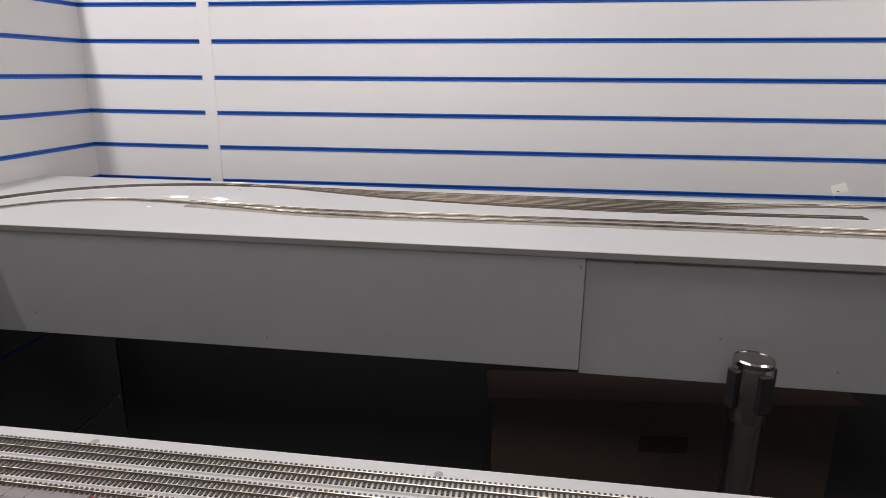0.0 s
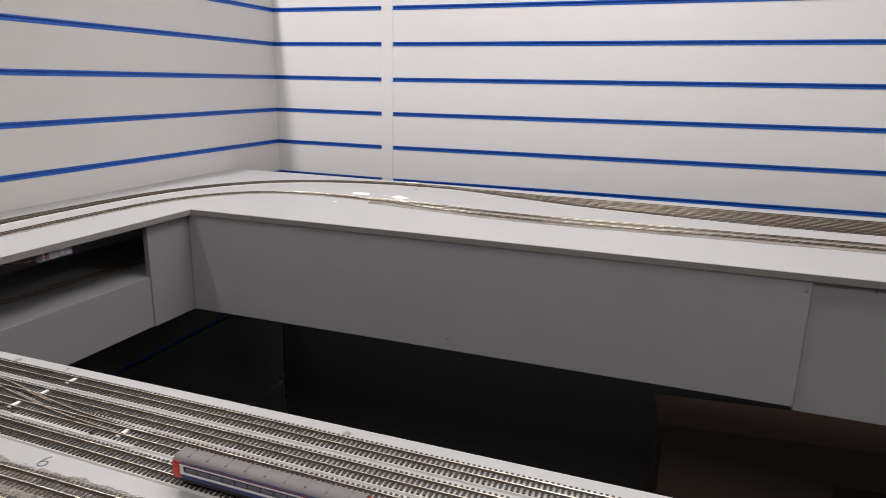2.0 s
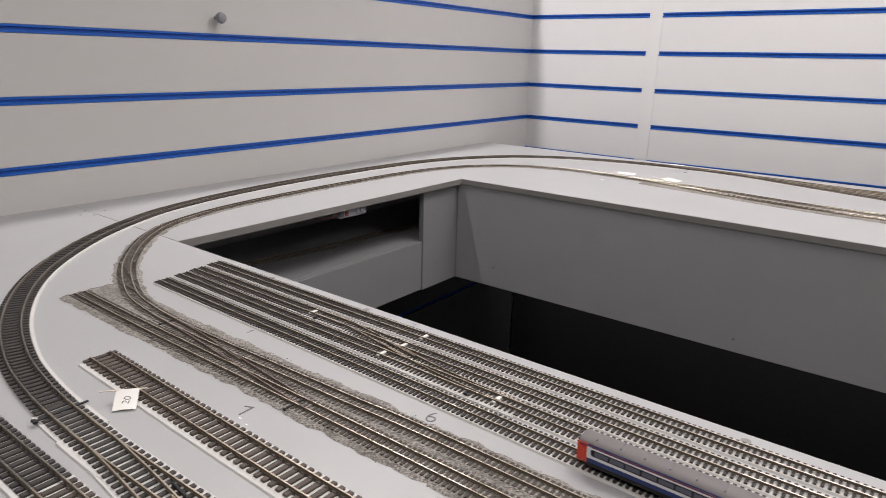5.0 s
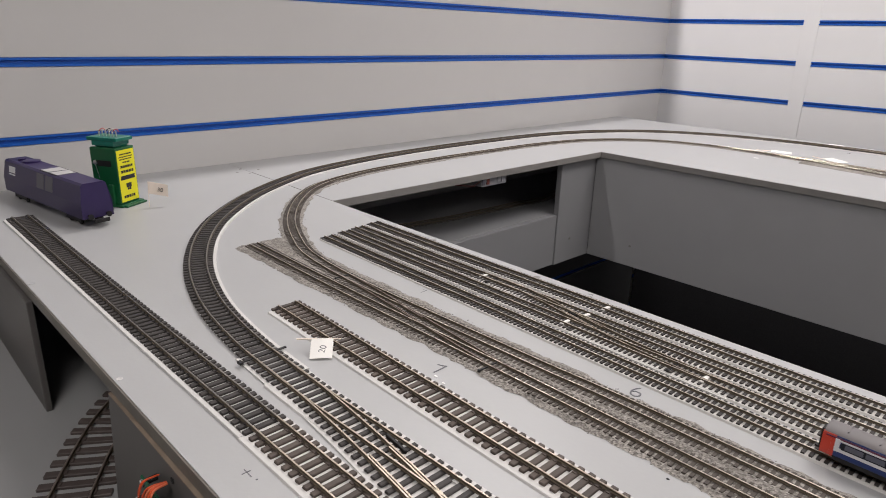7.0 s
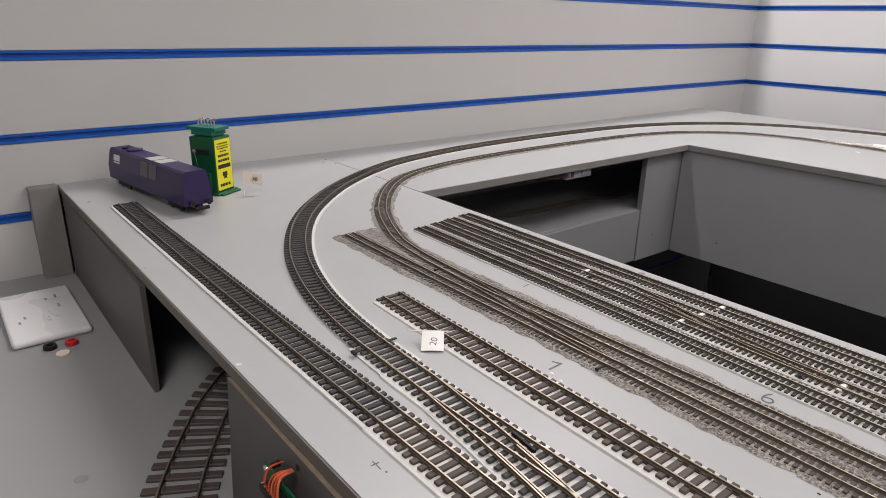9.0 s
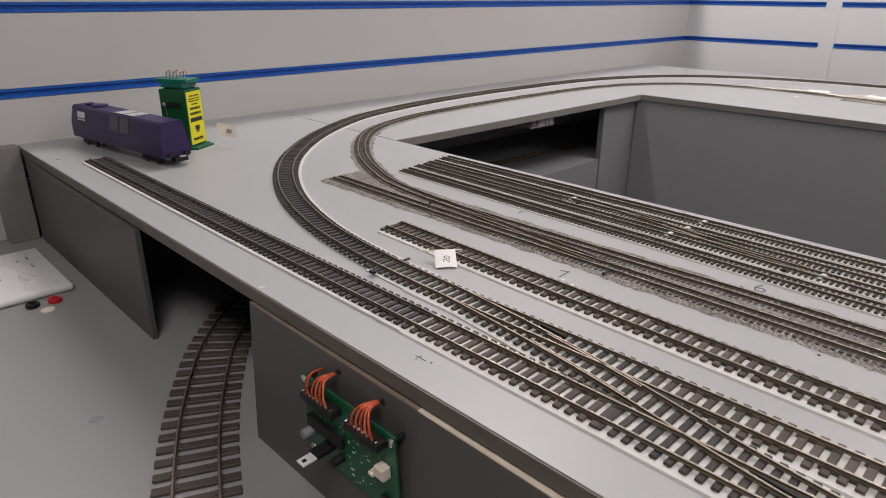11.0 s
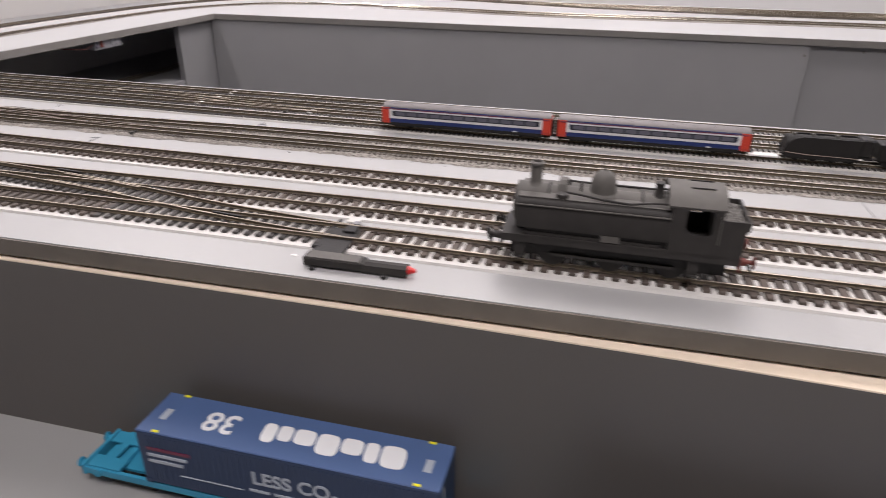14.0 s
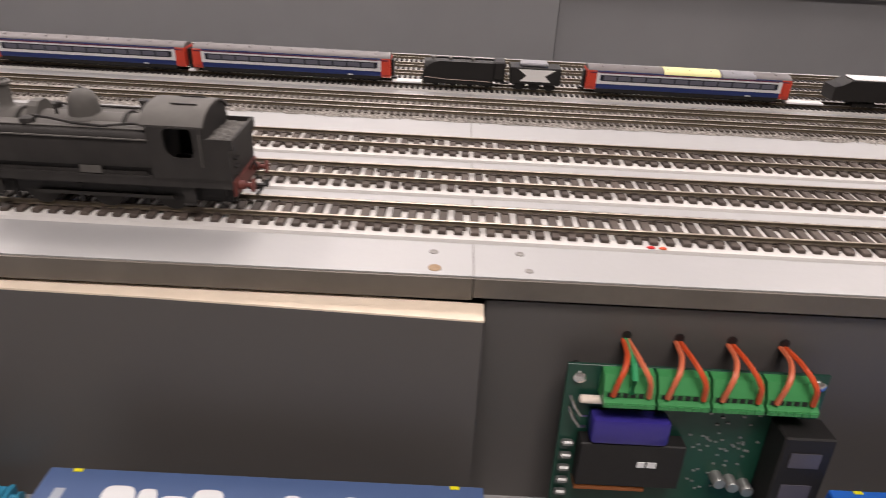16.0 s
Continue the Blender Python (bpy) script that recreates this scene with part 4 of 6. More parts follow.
    part("whistle", lathe(bmesh.new(), [(0.0007, 0), (0.0007, 0.0042), (0.0010, 0.0046), (0.0004, 0.0050)], pose(-0.0222, -0.003, 0.0372), 10), LOCO, L)
    bm = bmesh.new()
    extrude(bm, [(-0.0070, 0.0372), (-0.0050, 0.0408), (-0.0028, 0.0424), (0.0028, 0.0424), (0.0050, 0.0408), (0.0070, 0.0372)], -0.0345, -0.0298)
    part("top_feed", bm, LOCOTOP, L)
    for xx in (-0.0395, 0.0105):
        ring = [(0.0109 * math.cos(a), 0.0285 + 0.0109 * math.sin(a)) for a in [math.pi * (0.25 + 0.5 * i / 14) for i in range(15)]]
        ring += [(0.0098 * math.cos(a), 0.0285 + 0.0098 * math.sin(a)) for a in [math.pi * (0.75 - 0.5 * i / 14) for i in range(15)]]
        part("boiler_band", extrude(bmesh.new(), ring, xx - 0.0006, xx + 0.0006), LOCO, L)
    # cab with open side windows
    cx0, cx1, zc = 0.0255, 0.0508, 0.0400
    for s in (-1, 1):
        a, b = s * 0.0163, s * 0.0172
        y0, y1 = min(a, b), max(a, b)
        bm = sheet_with_window(cx0, cx1, 0.0167, zc, (cx0 + 0.0072, cx1 - 0.0045, 0.0258, 0.0382), (0.0056, 0.0026, 0.0009, 0.0024), y0, y1)
        part("cab_side", bm, LOCO, L)
        part("cab_handrail", boxes((cx1 - 0.0012, cx1 - 0.0007, s * 0.0178 - 0.0003, s * 0.0178 + 0.0003, 0.0225, 0.0365)), LOCOTOP, L)
    crown = lambda y: 0.0396 + 0.0058 * (1 - abs(y / 0.0178) ** 2.8)
    roof = [(0.0178 * math.sin(radians(-90 + 10 * i)), crown(0.0178 * math.sin(radians(-90 + 10 * i)))) for i in range(19)]
    roof += [(y * 0.97, z - 0.0010) for y, z in roof[::-1]]
    part("cab_roof", extrude(bmesh.new(), roof, cx0 - 0.0026, cx1 + 0.0010), LOCOTOP, L, smooth=True)
    for yy in (-0.006, 0.006):
        part("roof_rib", boxes((0.034, 0.046, yy - 0.0003, yy + 0.0003, 0.0448, 0.0457)), LOCO, L)
    for xx in (cx0, cx1 - 0.0008):
        arch = [(-0.0163, 0.0167), (0.0163, 0.0167), (0.0163, 0.0398)] + [(0.0160 - 0.0320 * i / 12, crown(0.0160 - 0.0320 * i / 12) - 0.0006) for i in range(13)] + [(-0.0163, 0.0398)]
        part("cab_sheet", extrude(bmesh.new(), arch, xx, xx + 0.0008), LOCO, L)
    for s in (-1, 1):
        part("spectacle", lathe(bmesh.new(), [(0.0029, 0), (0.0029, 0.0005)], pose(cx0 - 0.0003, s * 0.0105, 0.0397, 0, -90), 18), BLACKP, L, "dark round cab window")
    # bunker
    bm = boxes((cx1, cx1 + 0.0117, -0.0172, 0.0172, 0.0167, 0.0290))
    ends = [(cx1, 0.0290), (cx1 + 0.0117, 0.0290), (cx1 + 0.0135, 0.0318), (cx1 + 0.0135, 0.0345), (cx1, 0.0345)]
    for y0, y1 in ((-0.0172, -0.0164), (0.0164, 0.0172)):
        extrude(bm, ends, y0, y1, "y")
    box(bm, cx1 + 0.0122, cx1 + 0.0135, -0.0164, 0.0164, 0.0300, 0.0345)
    part("bunker", bm, LOCO, L)
    bm = bmesh.new()
    g = [[bm.verts.new((cx1 + 0.0123 * i / 8, -0.0163 + 0.0326 * k / 20, 0.0318 + random.uniform(0, 0.0016))) for k in range(21)] for i in range(9)]
    for i in range(8):
        for k in range(20):
            bm.faces.new((g[i][k], g[i + 1][k], g[i + 1][k + 1], g[i][k + 1]))
    part("coal", bm, LOCOTOP, L, kind="stuff")
    for k in range(3):
        part("bunker_step", boxes((cx1 + 0.0117, cx1 + 0.0130, -0.012, -0.008, 0.0175 + 0.0035 * k, 0.0181 + 0.0035 * k)), LOCO, L)
    # wheels, rods, springs
    for xx in (-0.034, -0.002, 0.030):
        for s in (-1, 1):
            wheel(L, xx, s * 0.0088, 0.0092, 12, LOCO)
            part("crank_pin", cyl(bmesh.new(), 0.0012, 0.0012, 0.0030, pose(xx, s * 0.0100, 0.0060, 90 * s), 10), LOCO, L)
            part("spring", boxes((xx - 0.006, xx + 0.006, s * 0.0118 - 0.0005, s * 0.0118 + 0.0005, 0.0128, 0.0150)), LOCO, L)
    for s in (-1, 1):
        part("coupling_rod", boxes((-0.0355, 0.0315, s * 0.0125 - 0.0005, s * 0.0125 + 0.0005, 0.0052, 0.0068)), ROD, L, "blackened coupling rod")
        for xx in (x0 + 0.010, x1 - 0.022):
            bm = boxes((xx - 0.0030, xx + 0.0030, s * 0.0152 - 0.0004, s * 0.0152 + 0.0004, 0.0050, 0.0155))
            box(bm, xx - 0.0030, xx + 0.0030, s * 0.0152 - 0.0020, s * 0.0152 + 0.0020, 0.0046, 0.0052)
            part("footstep", bm, LOCO, L)
    for sx in (-1, 1):
        xe = x0 - 0.0012 if sx < 0 else x1 + 0.0012
        for s in (-1, 1):
            bm = lathe(bmesh.new(), [(0.0021, 0), (0.0018, 0.0030), (0.0010, 0.0030), (0.0010, 0.0058), (0.0030, 0.0062), (0.0031, 0.0070), (0.0020, 0.0074)], pose(xe, s * 0.0115, 0.0132, 0, 90 * sx), 18)
            part("buffer", bm, LOCO if sx < 0 else REDBEAM, L, smooth=True)
        bm = boxes((min(xe, xe + sx * 0.0070), max(xe, xe + sx * 0.0070), -0.0016, 0.0016, 0.0072, 0.0082))
        box(bm, min(xe + sx * 0.0060, xe + sx * 0.0074), max(xe + sx * 0.0060, xe + sx * 0.0074), -0.0075, 0.0075, 0.0068, 0.0078)
        box(bm, min(xe + sx * 0.0020, xe + sx * 0.0105), max(xe + sx * 0.0020, xe + sx * 0.0105), -0.0010, 0.0010, 0.0085, 0.0093)
        box(bm, min(xe + sx * 0.0094, xe + sx * 0.0105), max(xe + sx * 0.0094, xe + sx * 0.0105), -0.0012, 0.0012, 0.0085, 0.0118)
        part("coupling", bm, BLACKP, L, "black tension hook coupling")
        bm = tube(bmesh.new(), [Vector((xe, 0.004, 0.0145)), Vector((xe + sx * 0.0020, 0.0045, 0.0172)), Vector((xe + sx * 0.0026, 0.0045, 0.0190)), Vector((xe + sx * 0.0036, 0.0045, 0.0160)), Vector((xe + sx * 0.0034, 0.0045, 0.0100))], 0.0006)
        part("brake_hose", bm, BLACKP, L, smooth=True)
    L.scale = (0.965, 1.0, 1.09)
    return L


locomotive()

# ---- small scale train on the siding by the well ----
RN = ZB + 0.0015 + 0.0012 + 0.0017


def bogie(parent, x, y=0.0):
    bm = boxes((x - 0.0095, x + 0.0095, -0.0066, -0.0056, 0.0012, 0.0042), (x - 0.0095, x + 0.0095, 0.0056, 0.0066, 0.0012, 0.0042), (x - 0.003, x + 0.003, -0.006, 0.006, 0.0025, 0.0045))
    b = part("bogie", bm, BLACKP, parent)
    for xx in (x - 0.0065, x + 0.0065):
        for s in (-1, 1):
            part("wheel", cyl(bmesh.new(), 0.0030, 0.0030, 0.0010, pose(xx, s * 0.0045, 0.0030, 90), 14), BLACKP, b)


def coach(x0, x1, y, rz, label, patch=False):
    L = x1 - x0
    C = thing("model_coach", ((x0 + x1) / 2, y, RN), rz, label, "model coach", "coaches on the siding")
    h, w = L / 2, 0.0092
    side = lambda a, b: [(-w - 0.0001 * 0, a), (-w, a), (-w, b)]
    body = [(-w * 0.93, 0.0050), (w * 0.93, 0.0050), (w, 0.0075), (w, 0.0195), (w * 0.94, 0.0222), (-w * 0.94, 0.0222), (-w, 0.0195), (-w, 0.0075)]
    e = 0.0075
    part("body", extrude(bmesh.new(), body, -h + e, h - e), NAVY, C)
    for s in (-1, 1):
        part("end", extrude(bmesh.new(), [(y_ * 1.004, z_) for y_, z_ in body], min(s * h, s * (h - e)), max(s * h, s * (h - e))), CRED, C, "red end section with a door")
        part("gangway", boxes((min(s * h, s * (h + 0.0022)), max(s * h, s * (h + 0.0022)), -0.0035, 0.0035, 0.0055, 0.0205), bevel=0.0003), BLACKP, C)
        for t in (-1, 1):
            yy = t * (w + 0.00035)
            bm = boxes((min(s * (h - 0.0052), s * (h - 0.0018)), max(s * (h - 0.0052), s * (h - 0.0018)), yy - 0.0002, yy + 0.0002, 0.0080, 0.0190))
            part("door", bm, CRED, C)
            bm = boxes((min(s * (h - e - 0.0026), s * (h - e)), max(s * (h - e - 0.0026), s * (h - e)), yy - 0.0003, yy + 0.0003, 0.0106, 0.0206))
            part("end_panel", bm, CSTRIPE, C)
        part("coupling", boxes((min(s * h, s * (h + 0.0045)), max(s * h, s * (h + 0.0045)), -0.0015, 0.0015, 0.0025, 0.0040)), BLACKP, C)
    for t in (-1, 1):
        yy = t * (w + 0.0001)
        part("stripe", boxes((-h + e, h - e, yy - 0.0003, yy + 0.0003, 0.0106, 0.0136)), CSTRIPE, C, "white body stripe")
        part("upper_stripe", boxes((-h + e, h - e, yy - 0.0003, yy + 0.0003, 0.0188, 0.0202)), CSTRIPE, C)
        part("thin_line", boxes((-h + 0.002, h - 0.002, yy - 0.0001 * t - 0.0003, yy - 0.0001 * t + 0.0003, 0.0202, 0.0210)), CLINE, C)
        ha, ro = h - e - 0.0030, 0.0018
        rim = [(sx * (ha - ro) + ro * math.cos(radians(q + 15 * i)), (0.0132 + ro if sz < 0 else 0.0187 - ro) + ro * math.sin(radians(q + 15 * i))) for sx, sz, q in ((1, 1, 0), (-1, 1, 90), (-1, -1, 180), (1, -1, 270)) for i in range(7)]
        band = part("window_band", extrude(bmesh.new(), rim, yy - 0.00045, yy + 0.00045, "y"), CGLASS, C)
        n = 12
        for k in range(n):
            xa = -h + e + 0.005 + (L - 2 * e - 0.010) * k / n
            part("window", boxes((xa + 0.0006, xa + (L - 2 * e - 0.010) / n - 0.0006, yy + t * 0.00046 - 0.0001, yy + t * 0.00046 + 0.0001, 0.0141, 0.0180)), CPANE, band)
    roof = [(-w * 0.98, 0.0214)] + [(w * 0.96 * math.sin(a), 0.0208 + 0.0050 * math.cos(a)) for a in [radians(-82 + 164 * i / 12) for i in range(13)]] + [(w * 0.98, 0.0214)]
    part("roof", extrude(bmesh.new(), roof, -h + 0.0004, h - 0.0004), CROOF, C, smooth=True)
    for k in range(9):
        xx = -h + 0.012 + (L - 0.024) * k / 8
        part("roof_rib", boxes((xx - 0.0004, xx + 0.0004, -0.005, 0.005, 0.0249, 0.0259)), CROOF, C)
    part("skirt", boxes((-h + e, h - e, -w * 0.96, w * 0.96, 0.0030, 0.0066)), BLACKP, C)
    part("underframe", boxes((-h + 0.030, h - 0.030, -0.0075, 0.0075, 0.0022, 0.0052), bevel=0.0004), BLACKP, C)
    bogie(C, -h + 0.020)
    bogie(C, h - 0.020)
    part("number_plate_bar", boxes((h - 0.034, h - 0.030, -w - 0.0006, -w, 0.0062, 0.0072)), CSTRIPE, C)
    if patch:
        up = [(y_ * 1.03, z_ + 0.0005) for y_, z_ in roof]
        part("roof_patch", extrude(bmesh.new(), up, -0.020, 0.024), CREAM, C, "pale yellow patch over the roof")
        part("roof_patch", extrude(bmesh.new(), [(y_ * 1.02, z_ + 0.0003) for y_, z_ in roof], 0.026, 0.052), GREYP, C, "light grey patch on the roof")
    C.scale = (1.0, 1.0, 0.86)
    return C


TY = lambda x: -1.7275 - 0.0090 * (x - 0.6)
coach(0.5995, 0.7580, TY(0.679), -0.5, "navy and white model coach with red ends and a grey roof")
coach(0.7640, 0.9230, TY(0.843), -0.5, "navy and white model coach with red ends and a grey roof")
coach(1.0795, 1.2400, TY(1.160), -0.5, "navy and white coach with a pale yellow roof patch", True)

E_ = thing("model_locomotive", (0.993, TY(0.997), RN), -0.5, "small black steam engine model with a worn rounded boiler", "model locomotive")
bo = [(0.0082 * math.cos(a), 0.0135 + 0.0088 * math.sin(a)) for a in [2 * math.pi * i / 22 for i in range(22)]]
part("boiler", extrude(bmesh.new(), bo, -0.043, 0.030), BLACKP, E_, smooth=True)
part("footplate", boxes((-0.044, 0.042, -0.0088, 0.0088, 0.0065, 0.0075)), BLACKP, E_)
casing = [(-0.0435, 0.0030), (-0.0450, 0.0080), (-0.0425, 0.0150), (-0.0350, 0.0205), (-0.0270, 0.0222), (0.0300, 0.0222), (0.0300, 0.0030)]
part("side_casing", extrude(bmesh.new(), casing, -0.0086, -0.0074, "y"), BLACKP, E_)
part("side_casing", extrude(bmesh.new(), casing, 0.0074, 0.0086, "y"), BLACKP, E_)
part("cab", boxes((0.030, 0.042, -0.0088, 0.0088, 0.0075, 0.0235), bevel=0.0012), BLACKP, E_)
for xx in (-0.034, -0.016, 0.008):
    part("fitting", lathe(bmesh.new(), [(0.0024, 0), (0.0020, 0.0020), (0.0008, 0.0026)], pose(xx, 0, 0.0218), 14), LOCOTOP, E_, smooth=True)
for xx in (-0.030, -0.012, 0.006, 0.024):
    for s in (-1, 1):
        part("wheel", cyl(bmesh.new(), 0.0055, 0.0055, 0.0012, pose(xx, s * 0.0052, 0.0055, 90), 18), BLACKP, E_)
part("pipe_run", tube(bmesh.new(), [Vector((-0.042, -0.0089, 0.008)), Vector((-0.02, -0.0092, 0.0066)), Vector((0.01, -0.0092, 0.0064)), Vector((0.028, -0.0091, 0.0060))], 0.0004), RAILDULL, E_, "thin copper-coloured pipe")
Tn = thing("model_tender", (1.054, TY(1.054), RN), -0.5, "small black tender model with a torn white patch on its side", "model tender")
part("tank", boxes((-0.0165, 0.0165, -0.0090, 0.0090, 0.0060, 0.0205), bevel=0.0006), BLACKP, Tn)
part("coal_rail", boxes((-0.010, 0.008, -0.0060, 0.0060, 0.0205, 0.0236), bevel=0.0010), GREYP, Tn)
part("white_patch", extrude(bmesh.new(), [(-0.010, 0.0085), (0.010, 0.0085), (0.006, 0.0135), (0.0125, 0.0190), (-0.0115, 0.0190), (-0.006, 0.0135)], -0.0094, -0.0089, "y"), WHITEP, Tn, "torn white patch")
for xx in (-0.010, 0.0, 0.010):
    for s in (-1, 1):
        part("wheel", cyl(bmesh.new(), 0.0038, 0.0038, 0.0012, pose(xx, s * 0.0052, 0.0038, 90), 16), BLACKP, Tn)
part("coupling", boxes((-0.0225, -0.0165, -0.0015, 0.0015, 0.0030, 0.0042)), BLACKP, Tn)
E_.scale, E_.location.x = (0.76, 1.0, 0.9), 0.9825
Tn.scale, Tn.location.x = (1.22, 1.0, 0.9), 1.0388
D = thing("model_locomotive", (1.352, TY(1.352), RN), -0.5, "small black diesel locomotive model with a pale roof", "model locomotive")
nose = [(-0.078, 0.0065), (0.078, 0.0065), (0.078, 0.0225), (0.072, 0.0240), (-0.066, 0.0240), (-0.072, 0.0200), (-0.078, 0.0180)]
part("body", extrude(bmesh.new(), nose, -0.0091, 0.0091, "y"), BLACKP, D)
part("roof", boxes((-0.064, 0.070, -0.0080, 0.0080, 0.0240, 0.0256), bevel=0.0007), WHITEP, D, "pale roof panel")
bogie(D, -0.05)
bogie(D, 0.05)
for cx, cw in ((0.9360, 0.012), (1.2565, 0.015), (0.7610, 0.003)):
    bm = boxes((cx - cw, cx + cw, TY(cx) - 0.006, TY(cx) + 0.002, ZB + 0.0046, ZB + 0.0062), bevel=0.0003)
    solid("drawbar", bm, WHITEP, "pale plastic drawbar lying between vehicles on the track", "drawbar", "drawbars")

# ---- loose point motor by the front track ----
M = thing("point_motor", (0.6850, -2.0095, ZB), 1.0, "slim black point motor with a red tip lying beside the track", "point motor")
part("case", boxes((-0.036, 0.0, -0.0046, 0.0046, 0.0012, 0.0062), bevel=0.0006), LOCO, M)
part("lid", boxes((-0.034, -0.003, -0.0042, 0.0042, 0.0062, 0.0068)), LOCOTOP, M, "dusty flat lid")
part("lever_housing", extrude(bmesh.new(), [(-0.0044, 0.0012), (0.0044, 0.0012), (0.0038, 0.0052), (0.0015, 0.0064), (-0.0015, 0.0064), (-0.0038, 0.0052)], 0.0, 0.024), LOCO, M)
bm = bmesh.new()
cyl(bm, 0.0026, 0.0009, 0.0045, pose(0.024, 0, 0.0034, 0, 90), 14)
part("tip", bm, RED, M, "red plastic tip")
for xx in (-0.030, 0.012):
    part("lug", lathe(bmesh.new(), [(0.0018, 0), (0.0018, 0.0018), (0.0010, 0.0021)], pose(xx, -0.0060, 0.0), 12), BLACKP, M)
bm = boxes((-0.036, -0.018, 0.0048, 0.0420, 0.0030, 0.0042))
box(bm, -0.028, -0.020, 0.036, 0.048, 0.0042, 0.0056, 0.0004)
part("drive_arm", bm, BLACKP, M)
part("latch", boxes((-0.0260, -0.0220, 0.047, 0.052, 0.0042, 0.0058), bevel=0.0005), GREYP, M, "grey latch block")
part("clip", boxes((-0.0392, -0.0362, 0.0020, 0.0070, 0.0005, 0.0034), bevel=0.0004), GREYP, M)
D.scale = (1.0, 1.0, 0.9)

# ---- shelf: containers on wagons ----


def container(name, x0, x1, y, rz, z0, top, side, label, words=True):
    L, w, h = (x1 - x0) / 2, 0.0170, 0.0385
    C = thing(name, ((x0 + x1) / 2, y, z0), rz, label, "model container", "containers")
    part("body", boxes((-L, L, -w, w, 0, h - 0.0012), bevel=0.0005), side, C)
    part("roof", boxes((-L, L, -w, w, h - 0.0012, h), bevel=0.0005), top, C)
    n = 44
    for s in (-1, 1):
        bm = bmesh.new()
        for k in range(n):
            xa = -L + 0.006 + (2 * L - 0.012) * k / n
            box(bm, xa, xa + (2 * L - 0.012) / n * 0.5, s * w - 0.0003, s * w + 0.0003, 0.003, h - 0.003)
        part("corrugation", bm, side, C, kind="stuff")
    for sx in (-1, 1):
        for sy in (-1, 1):
            part("corner_mark", boxes((sx * (L - 0.0125) - 0.0020, sx * (L - 0.0125) + 0.0020, sy * (w - 0.0014) - 0.0008, sy * (w - 0.0014) + 0.0008, h - 0.0001, h + 0.0003)), YELLOW, C, "yellow corner mark")
            part("corner_casting", boxes((sx * (L - 0.0020) - 0.0022, sx * (L - 0.0020) + 0.0022, sy * (w - 0.0020) - 0.0022, sy * (w - 0.0020) + 0.0022, -0.0003, 0.0028)), side, C)
        part("door_bar", boxes((sx * L - 0.0005, sx * L + 0.0005, -0.010, -0.0092, 0.002, h - 0.004)), GREYP, C)
        part("print_bar", boxes((sx * (L - 0.010) - 0.0022, sx * (L - 0.010) + 0.0022, -0.006, 0.003, h - 0.0001, h + 0.0002)), CGREY, C)
    if words:
        # name panel in plain white shapes, number beside it; they read from the far side
        xs = 0.0655
        for bw, low, high in ((0.0140, -0.0075, 0.0085), (0.0080, -0.0070, 0.0075), (0.0125, -0.0070, 0.0045), (0.0130, -0.0070, 0.0085), (0.0125, -0.0070, 0.0045), (0.0085, -0.0070, 0.0045), (0.0080, -0.0070, 0.0075)):
            bm = bmesh.new()
            rnd = [(xs - bw + bw * (0.5 - 0.5 * math.copysign(abs(math.cos(a)) ** 0.55, math.cos(a))), (low + high) / 2 + (high - low) / 2 * math.copysign(abs(math.sin(a)) ** 0.55, math.sin(a))) for a in [2 * math.pi * k / 24 for k in range(24)]]
            extrude(bm, [(x + 0.12 * y, -y) for x, y in rnd], h - 0.0001, h + 0.0003, "z")
            part("print_shape", bm, CWHITE, C)
            xs -= bw + 0.0012
        ob = lettering("number", "38", 0.0210, pose(-0.0440, 0.0005, h + 0.0002, 0, 0, 180), CWHITE, C, bold=0.0003)
        ob.name = "number"
        lettering("slogan", "LESS CO\u2082", 0.0125, pose(0.008, -w - 0.0005, 0.0205, 90), CGREY, C, bold=0.0002)
        for k in range(4):
            part("print_bar", boxes((-0.020 + 0.015 * k, -0.008 + 0.015 * k, -w - 0.0006, -w, 0.0105, 0.0122)), CGREY, C)
        part("print_bar", boxes((-0.064, -0.024, -w - 0.0006, -w, 0.0098, 0.0103)), CGREY, C)
        for k in range(3):
            part("print_bar", boxes((-0.083, -0.055 - 0.003 * k, -w - 0.0006, -w, 0.0255 - 0.0045 * k, 0.0275 - 0.0045 * k)), CLINE if k == 0 else CGREY, C)
    return C


